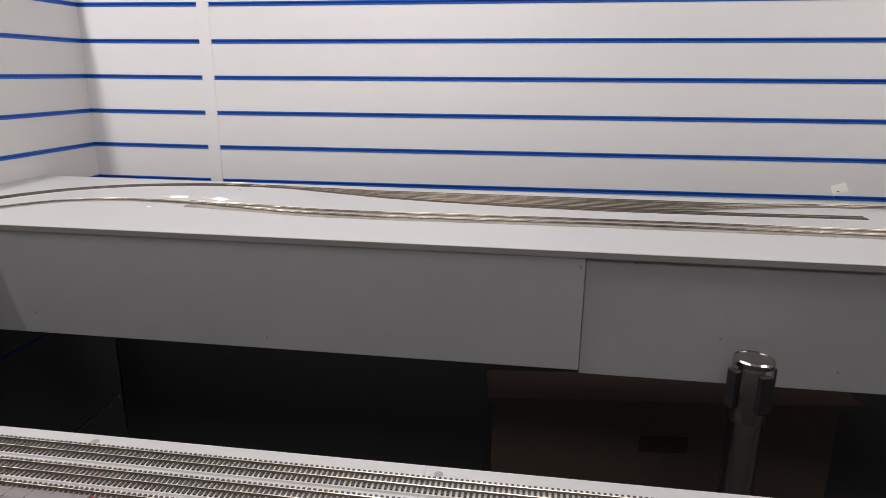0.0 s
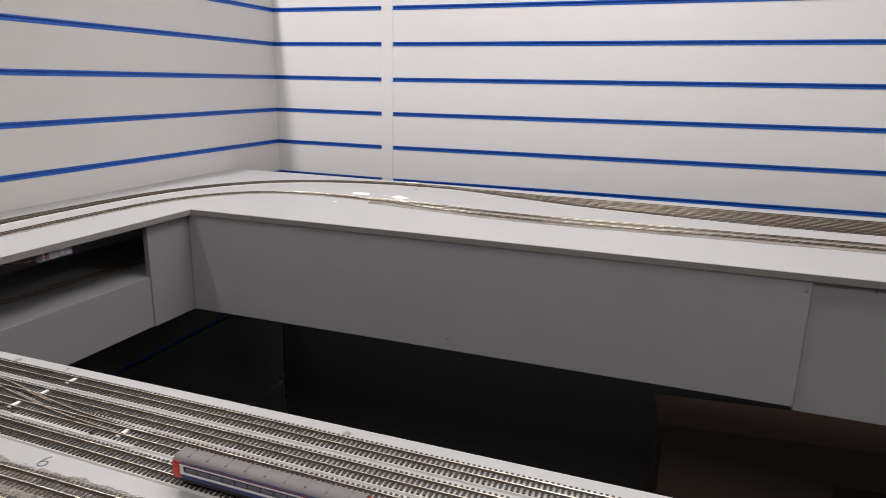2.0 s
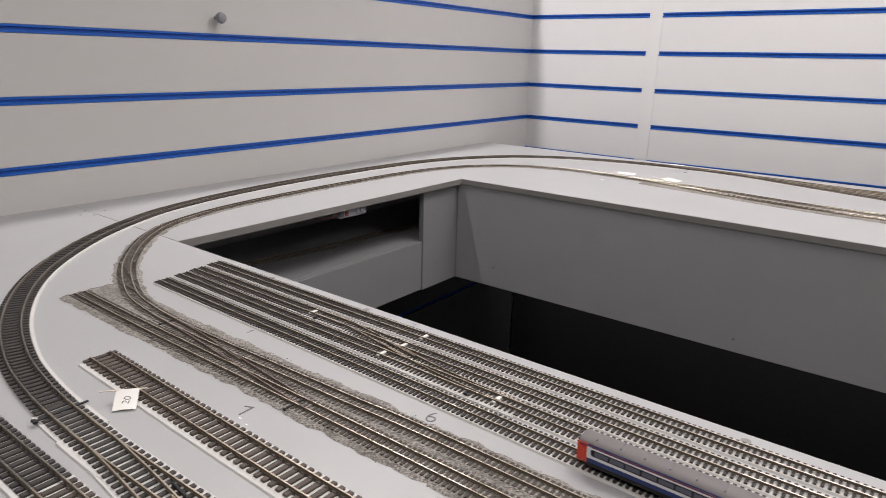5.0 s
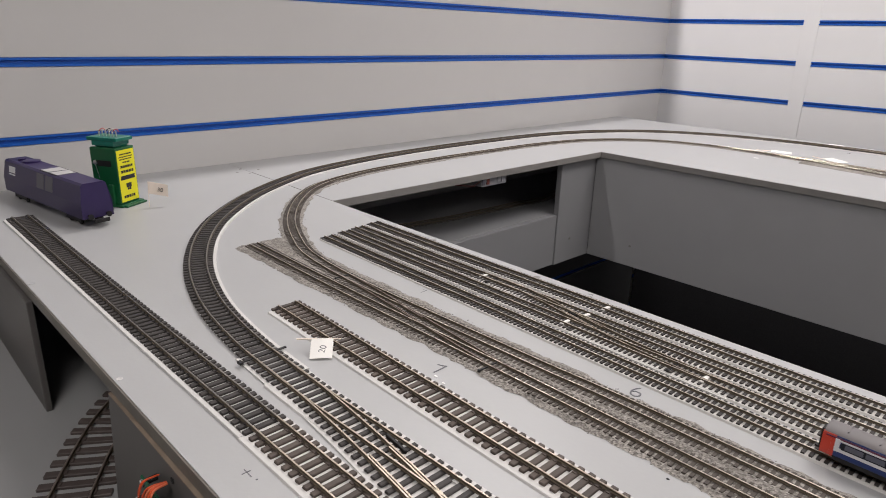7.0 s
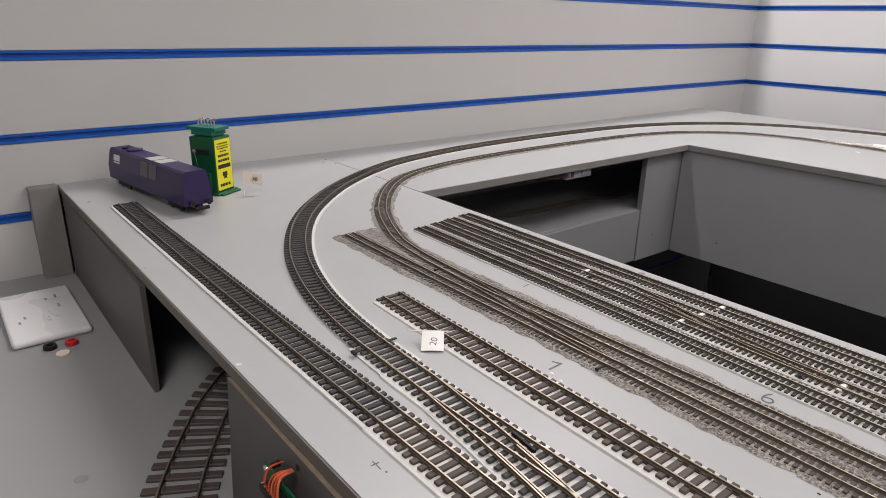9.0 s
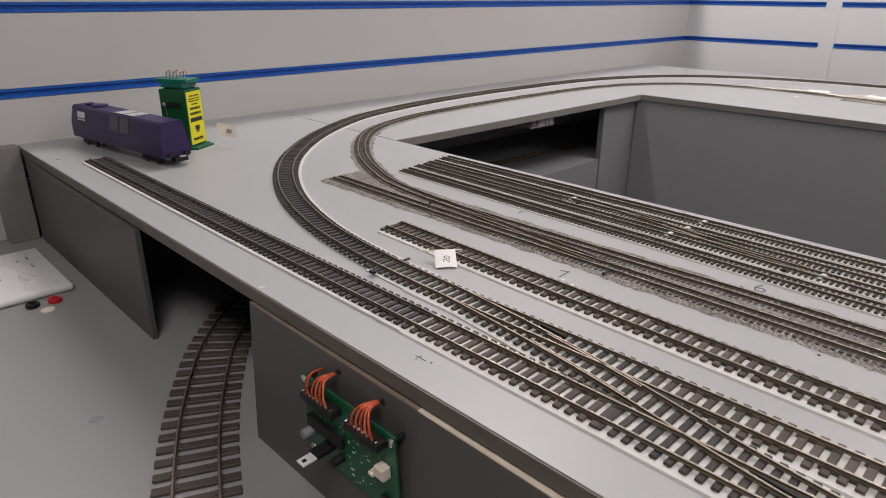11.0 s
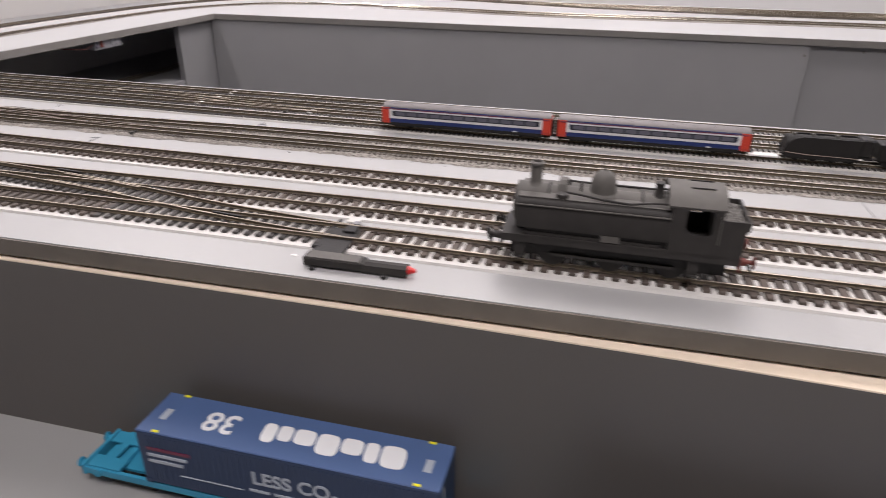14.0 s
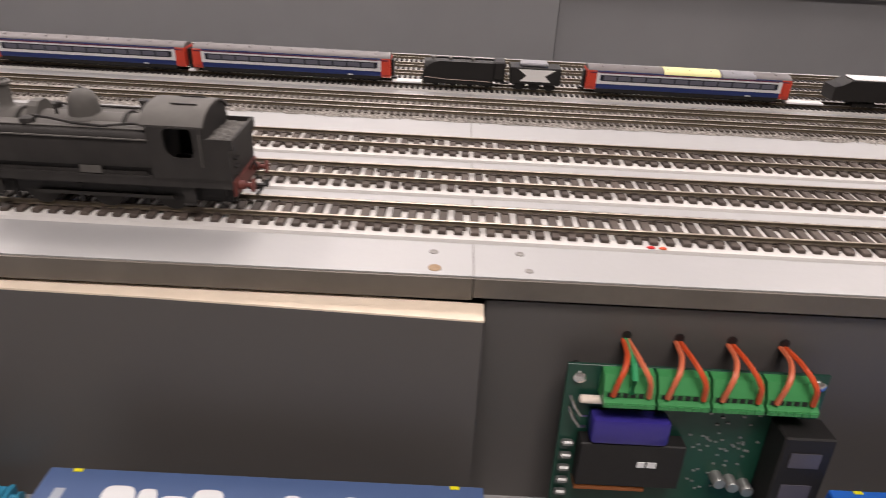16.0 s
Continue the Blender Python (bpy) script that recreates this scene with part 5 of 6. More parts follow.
def wagon(x0, x1, y, rz, label):
    L = (x1 - x0) / 2
    W = thing("model_wagon", ((x0 + x1) / 2, y, SHELF_Z), rz, label, "model wagon", "container wagons")
    for s in (-1, 1):
        yy = s * 0.0150
        part("solebar", boxes((-L, L, yy - 0.0012, yy + 0.0012, 0.0095, 0.0145), bevel=0.0003), WAGON, W)
    part("floor", boxes((-L + 0.004, L - 0.004, -0.0085, 0.0085, 0.0098, 0.0118)), WAGON, W)
    for k in range(7):
        xx = -L + 0.02 + (2 * L - 0.04) * k / 6
        part("cross_member", boxes((xx - 0.002, xx + 0.002, -0.0138, 0.0138, 0.0100, 0.0140)), WAGON, W)
    for sx in (-1, 1):
        bm = boxes((sx * L - 0.0012, sx * L + 0.0012, -0.0165, 0.0165, 0.0085, 0.0160), bevel=0.0003)
        part("headstock", bm, WAGON, W)
        bm = bmesh.new()
        for a, b in ((-0.0150, -0.0060), (0.0060, 0.0150)):
            box(bm, min(sx * (L - 0.0245), sx * (L - 0.002)), max(sx * (L - 0.0245), sx * (L - 0.002)), a, b, 0.0145, 0.0158)
        box(bm, min(sx * (L - 0.0155), sx * (L - 0.0105)), max(sx * (L - 0.0155), sx * (L - 0.0105)), -0.006, 0.006, 0.0145, 0.0158)
        part("end_deck", bm, WAGON, W)
        for s in (-1, 1):
            part("buffer", lathe(bmesh.new(), [(0.0018, 0), (0.0014, 0.0035), (0.0030, 0.0040), (0.0030, 0.0050)], pose(sx * (L + 0.0012), s * 0.0115, 0.0125, 0, 90 * sx), 16), WAGON, W, smooth=True)
            part("hand_wheel", cyl(bmesh.new(), 0.0030, 0.0030, 0.0010, pose(sx * (L - 0.010), s * 0.0165, 0.0125, 90), 14), WAGON, W)
        part("coupling", boxes((min(sx * L, sx * (L + 0.009)), max(sx * L, sx * (L + 0.009)), -0.0040, 0.0040, 0.0060, 0.0072)), BLACKP, W)
        bx = sx * (L - 0.030)
        bm = boxes((bx - 0.016, bx + 0.016, -0.0125, -0.0112, 0.0030, 0.0085), (bx - 0.016, bx + 0.016, 0.0112, 0.0125, 0.0030, 0.0085), (bx - 0.003, bx + 0.003, -0.0112, 0.0112, 0.0050, 0.0098))
        b = part("bogie", bm, BLACKP, W)
        for xx in (bx - 0.0115, bx + 0.0115):
            for s in (-1, 1):
                part("wheel", cyl(bmesh.new(), 0.0058, 0.0058, 0.0016, pose(xx, s * 0.0088, 0.0058, 90), 18), BLACKP, b)
    return W


WZ = SHELF_Z + 0.0160
wagon(0.523, 0.769, -2.0597, 0.0, "light blue plastic container wagon standing on the shelf")
container("model_container", 0.5683, 0.7455, -2.0597, 0.0, WZ, CBLUE, CBLUE_SHADE, "dark blue model freight container with white roof lettering")
wagon(0.793, 1.026, -2.0795, 0.6, "light blue plastic container wagon standing on the shelf")
container("model_container", 0.8093, 0.9975, -2.0795, 180.6, WZ - 0.0005, CBLUE, CBLUE_SHADE, "dark blue model freight container with white roof lettering")
wagon(1.120, 1.360, -2.068, 0.8, "light blue plastic container wagon standing on the shelf")
container("model_container", 1.1520, 1.3420, -2.068, 0.8, WZ, CBRIGHT, CBRIGHT, "bright blue model freight container", False)

# ---- shelf: socket plate and caps ----
P = thing("socket_plate", (-0.2900, -2.1030, SHELF_Z), 0.0, "white plastic double blanking plate lying on the shelf", "plate")
bm = bmesh.new()
box(bm, -0.0840, 0.0840, -0.0435, 0.0435, 0, 0.0100, 0.0045, None, 3)
part("plate", bm, WHITEP, P, smooth=True)
for x, y, w, h in ((-0.045, 0.022, 0.006, 0.0015), (-0.040, 0.010, 0.0035, 0.0014), (-0.010, 0.021, 0.0065, 0.0012), (0.012, -0.021, 0.0038, 0.0014), (0.026, -0.028, 0.0034, 0.0014), (0.030, 0.004, 0.0070, 0.0012)):
    part("slot", boxes((x - w, x + w, y - h, y + h, 0.0096, 0.0103)), GREYP, P)
bm = bmesh.new()
extrude(bm, [(0.006, 0.006), (0.030, 0.016), (0.030, 0.012)], 0.0098, 0.0112, "z")
extrude(bm, [(0.012, -0.001), (0.037, 0.007), (0.036, 0.002)], 0.0098, 0.0110, "z")
part("lifted_flap", bm, WHITEP, P)
for x, y, m_, lab in ((-0.190, -2.110, BLACKP, "black plastic ring cap lying on the shelf"), (-0.188, -2.087, RED, "red plastic ring cap lying on the shelf")):
    bm = bmesh.new()
    lathe(bm, [(0.0072, 0), (0.0078, 0.0015), (0.0070, 0.0050), (0.0048, 0.0056), (0.0040, 0.0050), (0.0036, 0.0012)], pose(x, y, SHELF_Z), 28)
    solid("ring_cap", bm, m_, lab, "cap", "caps", smooth=True)
bm = lathe(bmesh.new(), [(0.0075, 0), (0.0078, 0.0008), (0.0075, 0.0018), (0.0015, 0.0019), (0.0012, 0.0014)], pose(-0.167, -2.100, SHELF_Z), 28)
solid("disc", bm, PAPER, "small cream plastic disc with a central dimple on the shelf", "disc", smooth=True)
for x, y, r in ((0.089, -2.1287, 0.006), (0.303, -2.060, 0.003), (0.30, -2.128, 0.0025)):
    solid("chip_mark", lathe(bmesh.new(), [(r, 0), (r * 0.8, 0.0005), (r * 0.2, 0.0006)], pose(x, y, SHELF_Z), 9), GREYP, "small chip of dirt on the shelf paint", "mark", "shelf marks")

# ---- circuit boards on the front ----


def loop_wires(parent, x, z, n, r, material, reach, spread, h):
    for k in range(n):
        o = (k - (n - 1) / 2) * spread
        pts = [Vector((x + o * 1.7, -reach, z)), Vector((x + o * 1.5, -reach - 0.001, z + h * 0.45)), Vector((x + o * 1.0, -reach * 0.8, z + h * 0.85)), Vector((x + o * 0.5, -reach * 0.35, z + h)), Vector((x + o * 0.2, 0.0060, z + h * 0.93))]
        mat_k = material[k % len(material)]
        sm = []
        for i in range(len(pts) - 1):
            for j in range(4):
                sm.append(pts[i].lerp(pts[i + 1], j / 4))
        sm.append(pts[-1])
        for _ in range(3):
            sm = [sm[0]] + [(sm[i - 1] + sm[i] * 2 + sm[i + 1]) / 4 for i in range(1, len(sm) - 1)] + [sm[-1]]
        part("wire", tube(bmesh.new(), sm, r), mat_k, parent, smooth=True)


B1 = thing("circuit_board", (0.3420, -2.0395, 1.2345), label="green circuit board with orange wires screwed to the front panel", category="circuit board")
part("substrate", boxes((-0.0495, 0.0495, -0.0010, 0.0006, -0.0335, 0.0335), bevel=0.0002), PCB, B1)
for x, z in ((-0.046, 0.0295), (0.046, 0.0285), (0.046, -0.0295), (-0.046, -0.0295)):
    part("standoff", cyl(bmesh.new(), 0.0022, 0.0022, 0.0092, pose(x, 0.0087, z, 90), 12), BLACKP, B1)
    part("screw", lathe(bmesh.new(), [(0.0030, 0), (0.0028, 0.0012), (0.0012, 0.0018)], pose(x, -0.0010, z, 90), 14), STEEL, B1, smooth=True)
for x0, x1, z in ((-0.0400, -0.0045, 0.0235), (0.0095, 0.0425, 0.0258)):
    bm = bmesh.new()
    box(bm, x0, x1, -0.0095, -0.0010, z - 0.0030, z + 0.0032, 0.0004)
    c = part("connector", bm, BLACKP, B1, "black pin connector")
    for k in range(8):
        xx = x0 + 0.002 + (x1 - x0 - 0.004) * k / 7
        part("pin", boxes((xx - 0.0006, xx + 0.0006, -0.0088, -0.0068, z + 0.0032, z + 0.0040)), STEEL, c)
loop_wires(B1, -0.0185, 0.0255, 4, 0.0008, [ORANGE, ORANGE2], 0.0078, 0.0030, 0.0185)
loop_wires(B1, -0.0320, 0.0255, 2, 0.00055, [ORANGE], 0.0075, 0.0012, 0.0165)
loop_wires(B1, 0.0270, 0.0280, 5, 0.0008, [ORANGE, ORANGE2], 0.0078, 0.0030, 0.0175)
bm = bmesh.new()
box(bm, -0.044, -0.004, -0.0052, -0.0010, -0.0062, 0.0028, 0.0005)
c = part("chip", bm, BLACKP, B1, "black integrated circuit in a socket")
for k in range(12):
    for zz in (-0.0074, 0.0030):
        part("pin", boxes((-0.0420 + 0.0032 * k - 0.0005, -0.0420 + 0.0032 * k + 0.0005, -0.0020, -0.0010, zz, zz + 0.0012)), STEEL, c)
part("heat_tab", boxes((-0.0255, -0.0170, -0.0270, -0.0160, -0.0140, -0.0128), bevel=0.0002), WHITEP, B1, "bright metal regulator tab")
part("tab_hole", boxes((-0.0228, -0.0198, -0.0250, -0.0220, -0.0141, -0.0126)), BLACKP, B1)
bm = bmesh.new()
box(bm, -0.0275, -0.0180, -0.0160, -0.0010, -0.0165, -0.0120, 0.0005)
part("regulator", bm, BLACKP, B1)
part("capacitor", lathe(bmesh.new(), [(0.0036, 0), (0.0036, 0.0100), (0.0032, 0.0106)], pose(-0.041, -0.0010, -0.010, 90), 18), GREYP, B1, smooth=True)
part("capacitor", lathe(bmesh.new(), [(0.0032, 0), (0.0032, 0.0085), (0.0028, 0.0090)], pose(-0.010, -0.0010, -0.0175, 90), 18), BLACKP, B1, smooth=True)
part("power_socket", boxes((0.035, 0.0440, -0.0080, -0.0010, 0.0000, 0.0090), bevel=0.0008), PAPER, B1, "cream plastic power socket")
part("power_plug", boxes((0.0300, 0.035, -0.0090, -0.0040, -0.0010, 0.0020), bevel=0.0006), PAPER, B1)
part("transistor", boxes((0.034, 0.040, -0.0040, -0.0010, -0.0240, -0.0180), bevel=0.0008), BLACKP, B1)
for k in range(40):
    xx, zz = random.uniform(-0.045, 0.045), random.uniform(-0.031, 0.016)
    part("solder_dot", lathe(bmesh.new(), [(0.0007, 0), (0.0004, 0.0004)], pose(xx, -0.0010, zz, 90), 8), SILVER, B1)
for k in range(9):
    xx, zz, w = random.uniform(-0.002, 0.040), random.uniform(-0.030, 0.010), random.uniform(0.0006, 0.0016)
    part("print_mark", boxes((xx - w, xx + w, -0.0013, -0.0010, zz - 0.0003, zz + 0.0003)), CWHITE, B1)
solid("wire_hole", lathe(bmesh.new(), [(0.0023, 0), (0.0023, 0.0004)], pose(0.3235, -2.0327, 1.2775, 90), 14), BLACKP, "dark drilled wire hole in the panel", "hole", "wire holes")
solid("wire_hole", lathe(bmesh.new(), [(0.0023, 0), (0.0023, 0.0004)], pose(0.369, -2.0324, 1.2770, 90), 14), BLACKP, "dark drilled wire hole in the panel", "hole", "wire holes")

B1.matrix_basis = B1.matrix_basis @ pose(0, 0, 0, 3.5)
B2 = thing("circuit_board", (1.0905, -2.0297, 1.2168), 0.5, "dark green circuit board with green terminal blocks on the front panel", "circuit board")
part("substrate", boxes((-0.0560, 0.0560, -0.0010, 0.0006, -0.046, 0.0465), bevel=0.0002), PCBDARK, B2)
for x, z in ((-0.0505, 0.040), (0.0520, 0.041), (-0.0505, -0.040), (0.0520, -0.040)):
    part("standoff", cyl(bmesh.new(), 0.0022, 0.0022, 0.0088, pose(x, 0.0088, z, 90), 12), BLACKP, B2)
    part("screw", lathe(bmesh.new(), [(0.0030, 0), (0.0028, 0.0012), (0.0012, 0.0018)], pose(x, -0.0010, z, 90), 14), STEEL, B2, smooth=True)
for k in range(4):
    xa = -0.0415 + 0.0228 * k
    bm = bmesh.new()
    extrude(bm, [(-0.0010, 0.0325), (-0.0125, 0.0325), (-0.0125, 0.0350), (-0.0100, 0.0362), (-0.0100, 0.0392), (-0.0060, 0.0455), (-0.0010, 0.0462)], xa, xa + 0.0214)
    blk = part("terminal_block", bm, CONN, B2, "light green screw terminal block")
    for j in range(6):
        xx = xa + 0.0024 + 0.0033 * j
        part("wire_entry", boxes((xx - 0.0011, xx + 0.0011, -0.0104, -0.0095, 0.0366, 0.0386)), BLACKP, blk)
        part("lever", boxes((xx - 0.0013, xx + 0.0013, -0.0131, -0.0123, 0.0329, 0.0346)), CONN, blk)
    for s in (-1, 1):
        wires = [ORANGE2, ORANGE] if k else [ORANGE, ORANGE2]
        pts = [Vector((xa + 0.0111 + s * 0.0075, -0.0108, 0.0375)), Vector((xa + 0.0111 + s * 0.0066, -0.0125, 0.0465)), Vector((xa + 0.0111 + s * 0.0042, -0.0100, 0.0510)), Vector((xa + 0.0111 + s * 0.0018, -0.0030, 0.0542)), Vector((xa + 0.0111 + s * 0.0010, 0.0095, 0.0536))]
        sm = [pts[i].lerp(pts[i + 1], j / 5) for i in range(4) for j in range(5)] + [pts[-1]]
        for _ in range(4):
            sm = [sm[0]] + [(sm[i - 1] + sm[i] * 2 + sm[i + 1]) / 4 for i in range(1, len(sm) - 1)] + [sm[-1]]
        part("wire", tube(bmesh.new(), sm, 0.00118), wires[(s + 1) // 2], B2, smooth=True)
    if k == 0:
        part("wire", tube(bmesh.new(), [Vector((xa + 0.0112, -0.0100, 0.0390)), Vector((xa + 0.0112, -0.0116, 0.0470)), Vector((xa + 0.0110, -0.0080, 0.0520)), Vector((xa + 0.0110, 0.0095, 0.0536))], 0.0014), GREENW, B2, smooth=True)
    solid("wire_hole", lathe(bmesh.new(), [(0.0022, 0), (0.0022, 0.0004)], pose(1.0905 + 1.04 * (xa + 0.0111), FY(1.08) + 0.0014, 1.2722, 90), 14), BLACKP, "dark drilled wire hole in the panel", "hole", "wire holes")
bm = bmesh.new()
box(bm, -0.044, -0.010, -0.0110, -0.0010, -0.0010, 0.0125, 0.0020, None, 2)
part("capacitor", bm, VIOLET, B2, "violet sleeved capacitor", smooth=True)
bm = bmesh.new()
box(bm, -0.0475, -0.0010, -0.0095, -0.0010, -0.0265, -0.0015, 0.0006)
part("module", bm, BLACKP, B2, "black plug-in module")
part("module_mark", boxes((-0.0215, -0.0180, -0.0100, -0.0094, -0.0140, -0.0110)), CWHITE, B2)
part("module_mark", boxes((-0.0170, -0.0130, -0.0100, -0.0094, -0.0140, -0.0110)), CWHITE, B2)
part("module_edge", boxes((-0.0475, -0.0160, -0.0098, -0.0020, -0.0285, -0.0267)), COPPER, B2)
part("resistor", lathe(bmesh.new(), [(0.0010, 0), (0.0020, 0.0008), (0.0020, 0.0135), (0.0010, 0.0145)], pose(-0.0500, -0.0045, 0.0190, 0, 90), 14), PAPER, B2, smooth=True)
for k, z in enumerate((0.012, 0.006)):
    pts = [Vector((-0.053, -0.001, z + 0.006)), Vector((-0.0515, -0.006, z + 0.003)), Vector((-0.049, -0.0075, z)), Vector((-0.046, -0.0060, z - 0.001))]
    part("link_wire", tube(bmesh.new(), pts, 0.0007), STEEL, B2, smooth=True)
for k in range(5):
    part("crystal", boxes((-0.0545, -0.0490, -0.0045, -0.0010, -0.006 - 0.0075 * k - 0.0028, -0.006 - 0.0075 * k), bevel=0.0008), SILVER, B2)
bm = bmesh.new()
box(bm, 0.036, 0.058, -0.0160, -0.0010, -0.0330, 0.0120, 0.0008)
part("relay", bm, BLACKP, B2, "black relay block")
for z in (0.000, -0.0180):
    part("relay_window", boxes((0.040, 0.053, -0.0165, -0.0158, z - 0.0040, z + 0.0040)), DULLGLASS, B2)
for x in (0.0185, 0.0250, 0.0320):
    part("capacitor", lathe(bmesh.new(), [(0.0030, 0), (0.0030, 0.0060), (0.0026, 0.0066)], pose(x, -0.0010, -0.0240 - 0.3 * (x - 0.0185), 90), 16), SILVER, B2, smooth=True)
for k in range(60):
    xx, zz = random.uniform(0.001, 0.036), random.uniform(-0.034, 0.020)
    part("solder_dot", boxes((xx - 0.0008, xx + 0.0006, -0.0016, -0.0010, zz - 0.0004, zz + 0.0004)), SILVER, B2)
for k in range(6):
    part("diode", boxes((-0.032 + 0.013 * k, -0.026 + 0.013 * k, -0.0035, -0.0010, 0.0175, 0.0205), bevel=0.0005), GREYP, B2)

# ---- things on the left corner of the board ----
for ob in B2.children:
    if ob.name.split(".")[0] not in ("substrate", "standoff", "screw", "terminal_block", "wire"):
        ob.matrix_basis = Matrix.Translation((0, 0, 0.0115)) @ ob.matrix_basis
B2.matrix_basis = B2.matrix_basis @ pose(0, 0, 0.0465, -5) @ pose(0, 0, -0.0465) @ Matrix.Diagonal((1.04, 1, 1, 1))

V = thing("model_van", (-0.3055, -1.9340, ZB), 9.1, "deep purple model rail van with two pale windows in its roof", "model van")
hl, w = 0.1170, 0.0170
bm = extrude(bmesh.new(), [(-w, 0.010), (w, 0.010), (w, 0.026), (w * 0.80, 0.0445), (w * 0.66, 0.0465), (-w * 0.66, 0.0465), (-w * 0.80, 0.0445), (-w, 0.026)], -hl, hl)
for v in bm.verts:
    if v.co.z > 0.03:
        v.co.x *= 0.975
part("body", bm, PURPLE, V)
for xa, xb in ((-0.004, 0.018), (0.022, 0.044)):
    part("roof_window", boxes((xa, xb, -0.0105, 0.0105, 0.0462, 0.0468)), CLOUDY, V, "pale clouded roof window")
    part("window_frame", boxes((xa - 0.0012, xb + 0.0012, -0.0118, 0.0118, 0.0458, 0.0465)), BLACKP, V, "dark window surround")
    bm = bmesh.new()
    nrm = Vector((0, -0.0185, 0.0034)).normalized()
    q = [(-w * 0.985, 0.0275), (-w * 0.815, 0.0435)]
    extrude(bm, [(q[0][0] - 0.0004, q[0][1]), (q[1][0] - 0.0004, q[1][1]), (q[1][0], q[1][1]), (q[0][0], q[0][1])], xa - 0.004, xb - 0.004)
    part("side_window", bm, DULLGLASS, V, "dull grey side window")
part("roof_hatch", lathe(bmesh.new(), [(0.0100, 0), (0.0100, 0.0018), (0.0085, 0.0024)], pose(-0.066, 0.001, 0.0465), 26), PURPLE, V, smooth=True)
part("roof_hatch", lathe(bmesh.new(), [(0.0045, 0), (0.0045, 0.0022)], pose(-0.088, -0.002, 0.0465), 16), PURPLE, V, smooth=True)
for k in range(5):
    xa = -0.098 + 0.0042 * k
    part("name_bar", extrude(bmesh.new(), [(-w * 0.90 - 0.0006, 0.0335), (-w * 0.835 - 0.0006, 0.0405), (-w * 0.80, 0.0405), (-w * 0.86, 0.0335)], xa, xa + 0.0034), CWHITE, V)
part("name_bar", extrude(bmesh.new(), [(-w * 0.93 - 0.0006, 0.0308), (-w * 0.915 - 0.0006, 0.0322), (-w * 0.88, 0.0322), (-w * 0.90, 0.0308)], -0.098, -0.0775), CWHITE, V)
for bx in (-0.082, 0.078):
    bm = boxes((bx - 0.020, bx + 0.020, -0.0125, -0.0110, 0.0030, 0.0105), (bx - 0.020, bx + 0.020, 0.0110, 0.0125, 0.0030, 0.0105), (bx - 0.004, bx + 0.004, -0.011, 0.011, 0.0050, 0.0100))
    b = part("bogie", bm, BLACKP, V)
    for xx in (bx - 0.013, bx + 0.013):
        for s in (-1, 1):
            part("wheel", cyl(bmesh.new(), 0.0062, 0.0062, 0.0018, pose(xx, s * 0.0088, 0.0062, 90), 20), BLACKP, b)
for sx in (-1, 1):
    bm = boxes((min(sx * hl, sx * (hl + 0.010)), max(sx * hl, sx * (hl + 0.010)), -0.0035, 0.0035, 0.0070, 0.0090), (min(sx * (hl + 0.008), sx * (hl + 0.0095)), max(sx * (hl + 0.008), sx * (hl + 0.0095)), -0.0080, 0.0080, 0.0060, 0.0100))
    part("coupling", bm, BLACKP, V)
    for s in (-1, 1):
        part("buffer", lathe(bmesh.new(), [(0.0018, 0), (0.0014, 0.0040), (0.0030, 0.0044), (0.0030, 0.0054)], pose(sx * hl, s * 0.0100, 0.0125, 0, 90 * sx), 16), BLACKP, V, smooth=True)

V.scale = (1.0, 1.15, 1.22)

G = thing("relay_box", (-0.2915, -1.8590, ZB), 31.0, "green plastic relay box with a yellow printed label standing on end", "relay box")
part("base_flange", boxes((-0.0260, 0.0245, -0.0215, 0.0230, 0, 0.0035), bevel=0.0008), GREENP, G)
bm = bmesh.new()
box(bm, -0.0215, 0.0205, -0.0185, 0.0185, 0.0035, 0.0770, 0.0015, None, 2)
part("case", bm, GREENP, G)
G.scale = (1.0, 1.0, 1.08)
part("label", boxes((0.0203, 0.0209, -0.0165, 0.0165, 0.0060, 0.0735)), YELLOW, G, "yellow label printed in black")
for zz, wl, hh in ((0.068, 0.011, 0.0012), (0.0645, 0.013, 0.0010), (0.0615, 0.012, 0.0010), (0.0575, 0.007, 0.0012), (0.0520, 0.012, 0.0022), (0.0455, 0.012, 0.0024), (0.0375, 0.0135, 0.0038), (0.0270, 0.005, 0.0040), (0.0225, 0.0035, 0.0025), (0.0125, 0.0115, 0.0026)):
    at = -wl
    while at < wl - 0.001:
        run = random.uniform(0.0018, 0.0052) if hh < 0.0035 else 2 * wl
        part("label_bar", boxes((0.0207, 0.0211, at, min(wl, at + run), zz - hh * 0.7, zz + hh * 0.7)), INK, G)
        at += run + 0.0009
part("slot", boxes((-0.0105, 0.0120, -0.0190, -0.0183, 0.0530, 0.0605)), BLACKP, G)
part("screw", lathe(bmesh.new(), [(0.0030, 0), (0.0030, 0.0016), (0.0014, 0.0022)], pose(-0.0135, -0.0185, 0.0575, 90), 16), STEEL, G, smooth=True)
part("link_wire", tube(bmesh.new(), [Vector((-0.0130, -0.0200, 0.0560)), Vector((-0.0105, -0.0202, 0.045)), Vector((-0.0085, -0.0202, 0.038))], 0.0005), STEEL, G)
part("bracket", boxes((0.0050, 0.0130, -0.0225, -0.0185, 0.0035, 0.0300), bevel=0.0006), GREENP, G)
part("foot", boxes((0.0245, 0.0300, -0.0180, 0.0220, 0, 0.0025), bevel=0.0006), GREENP, G)
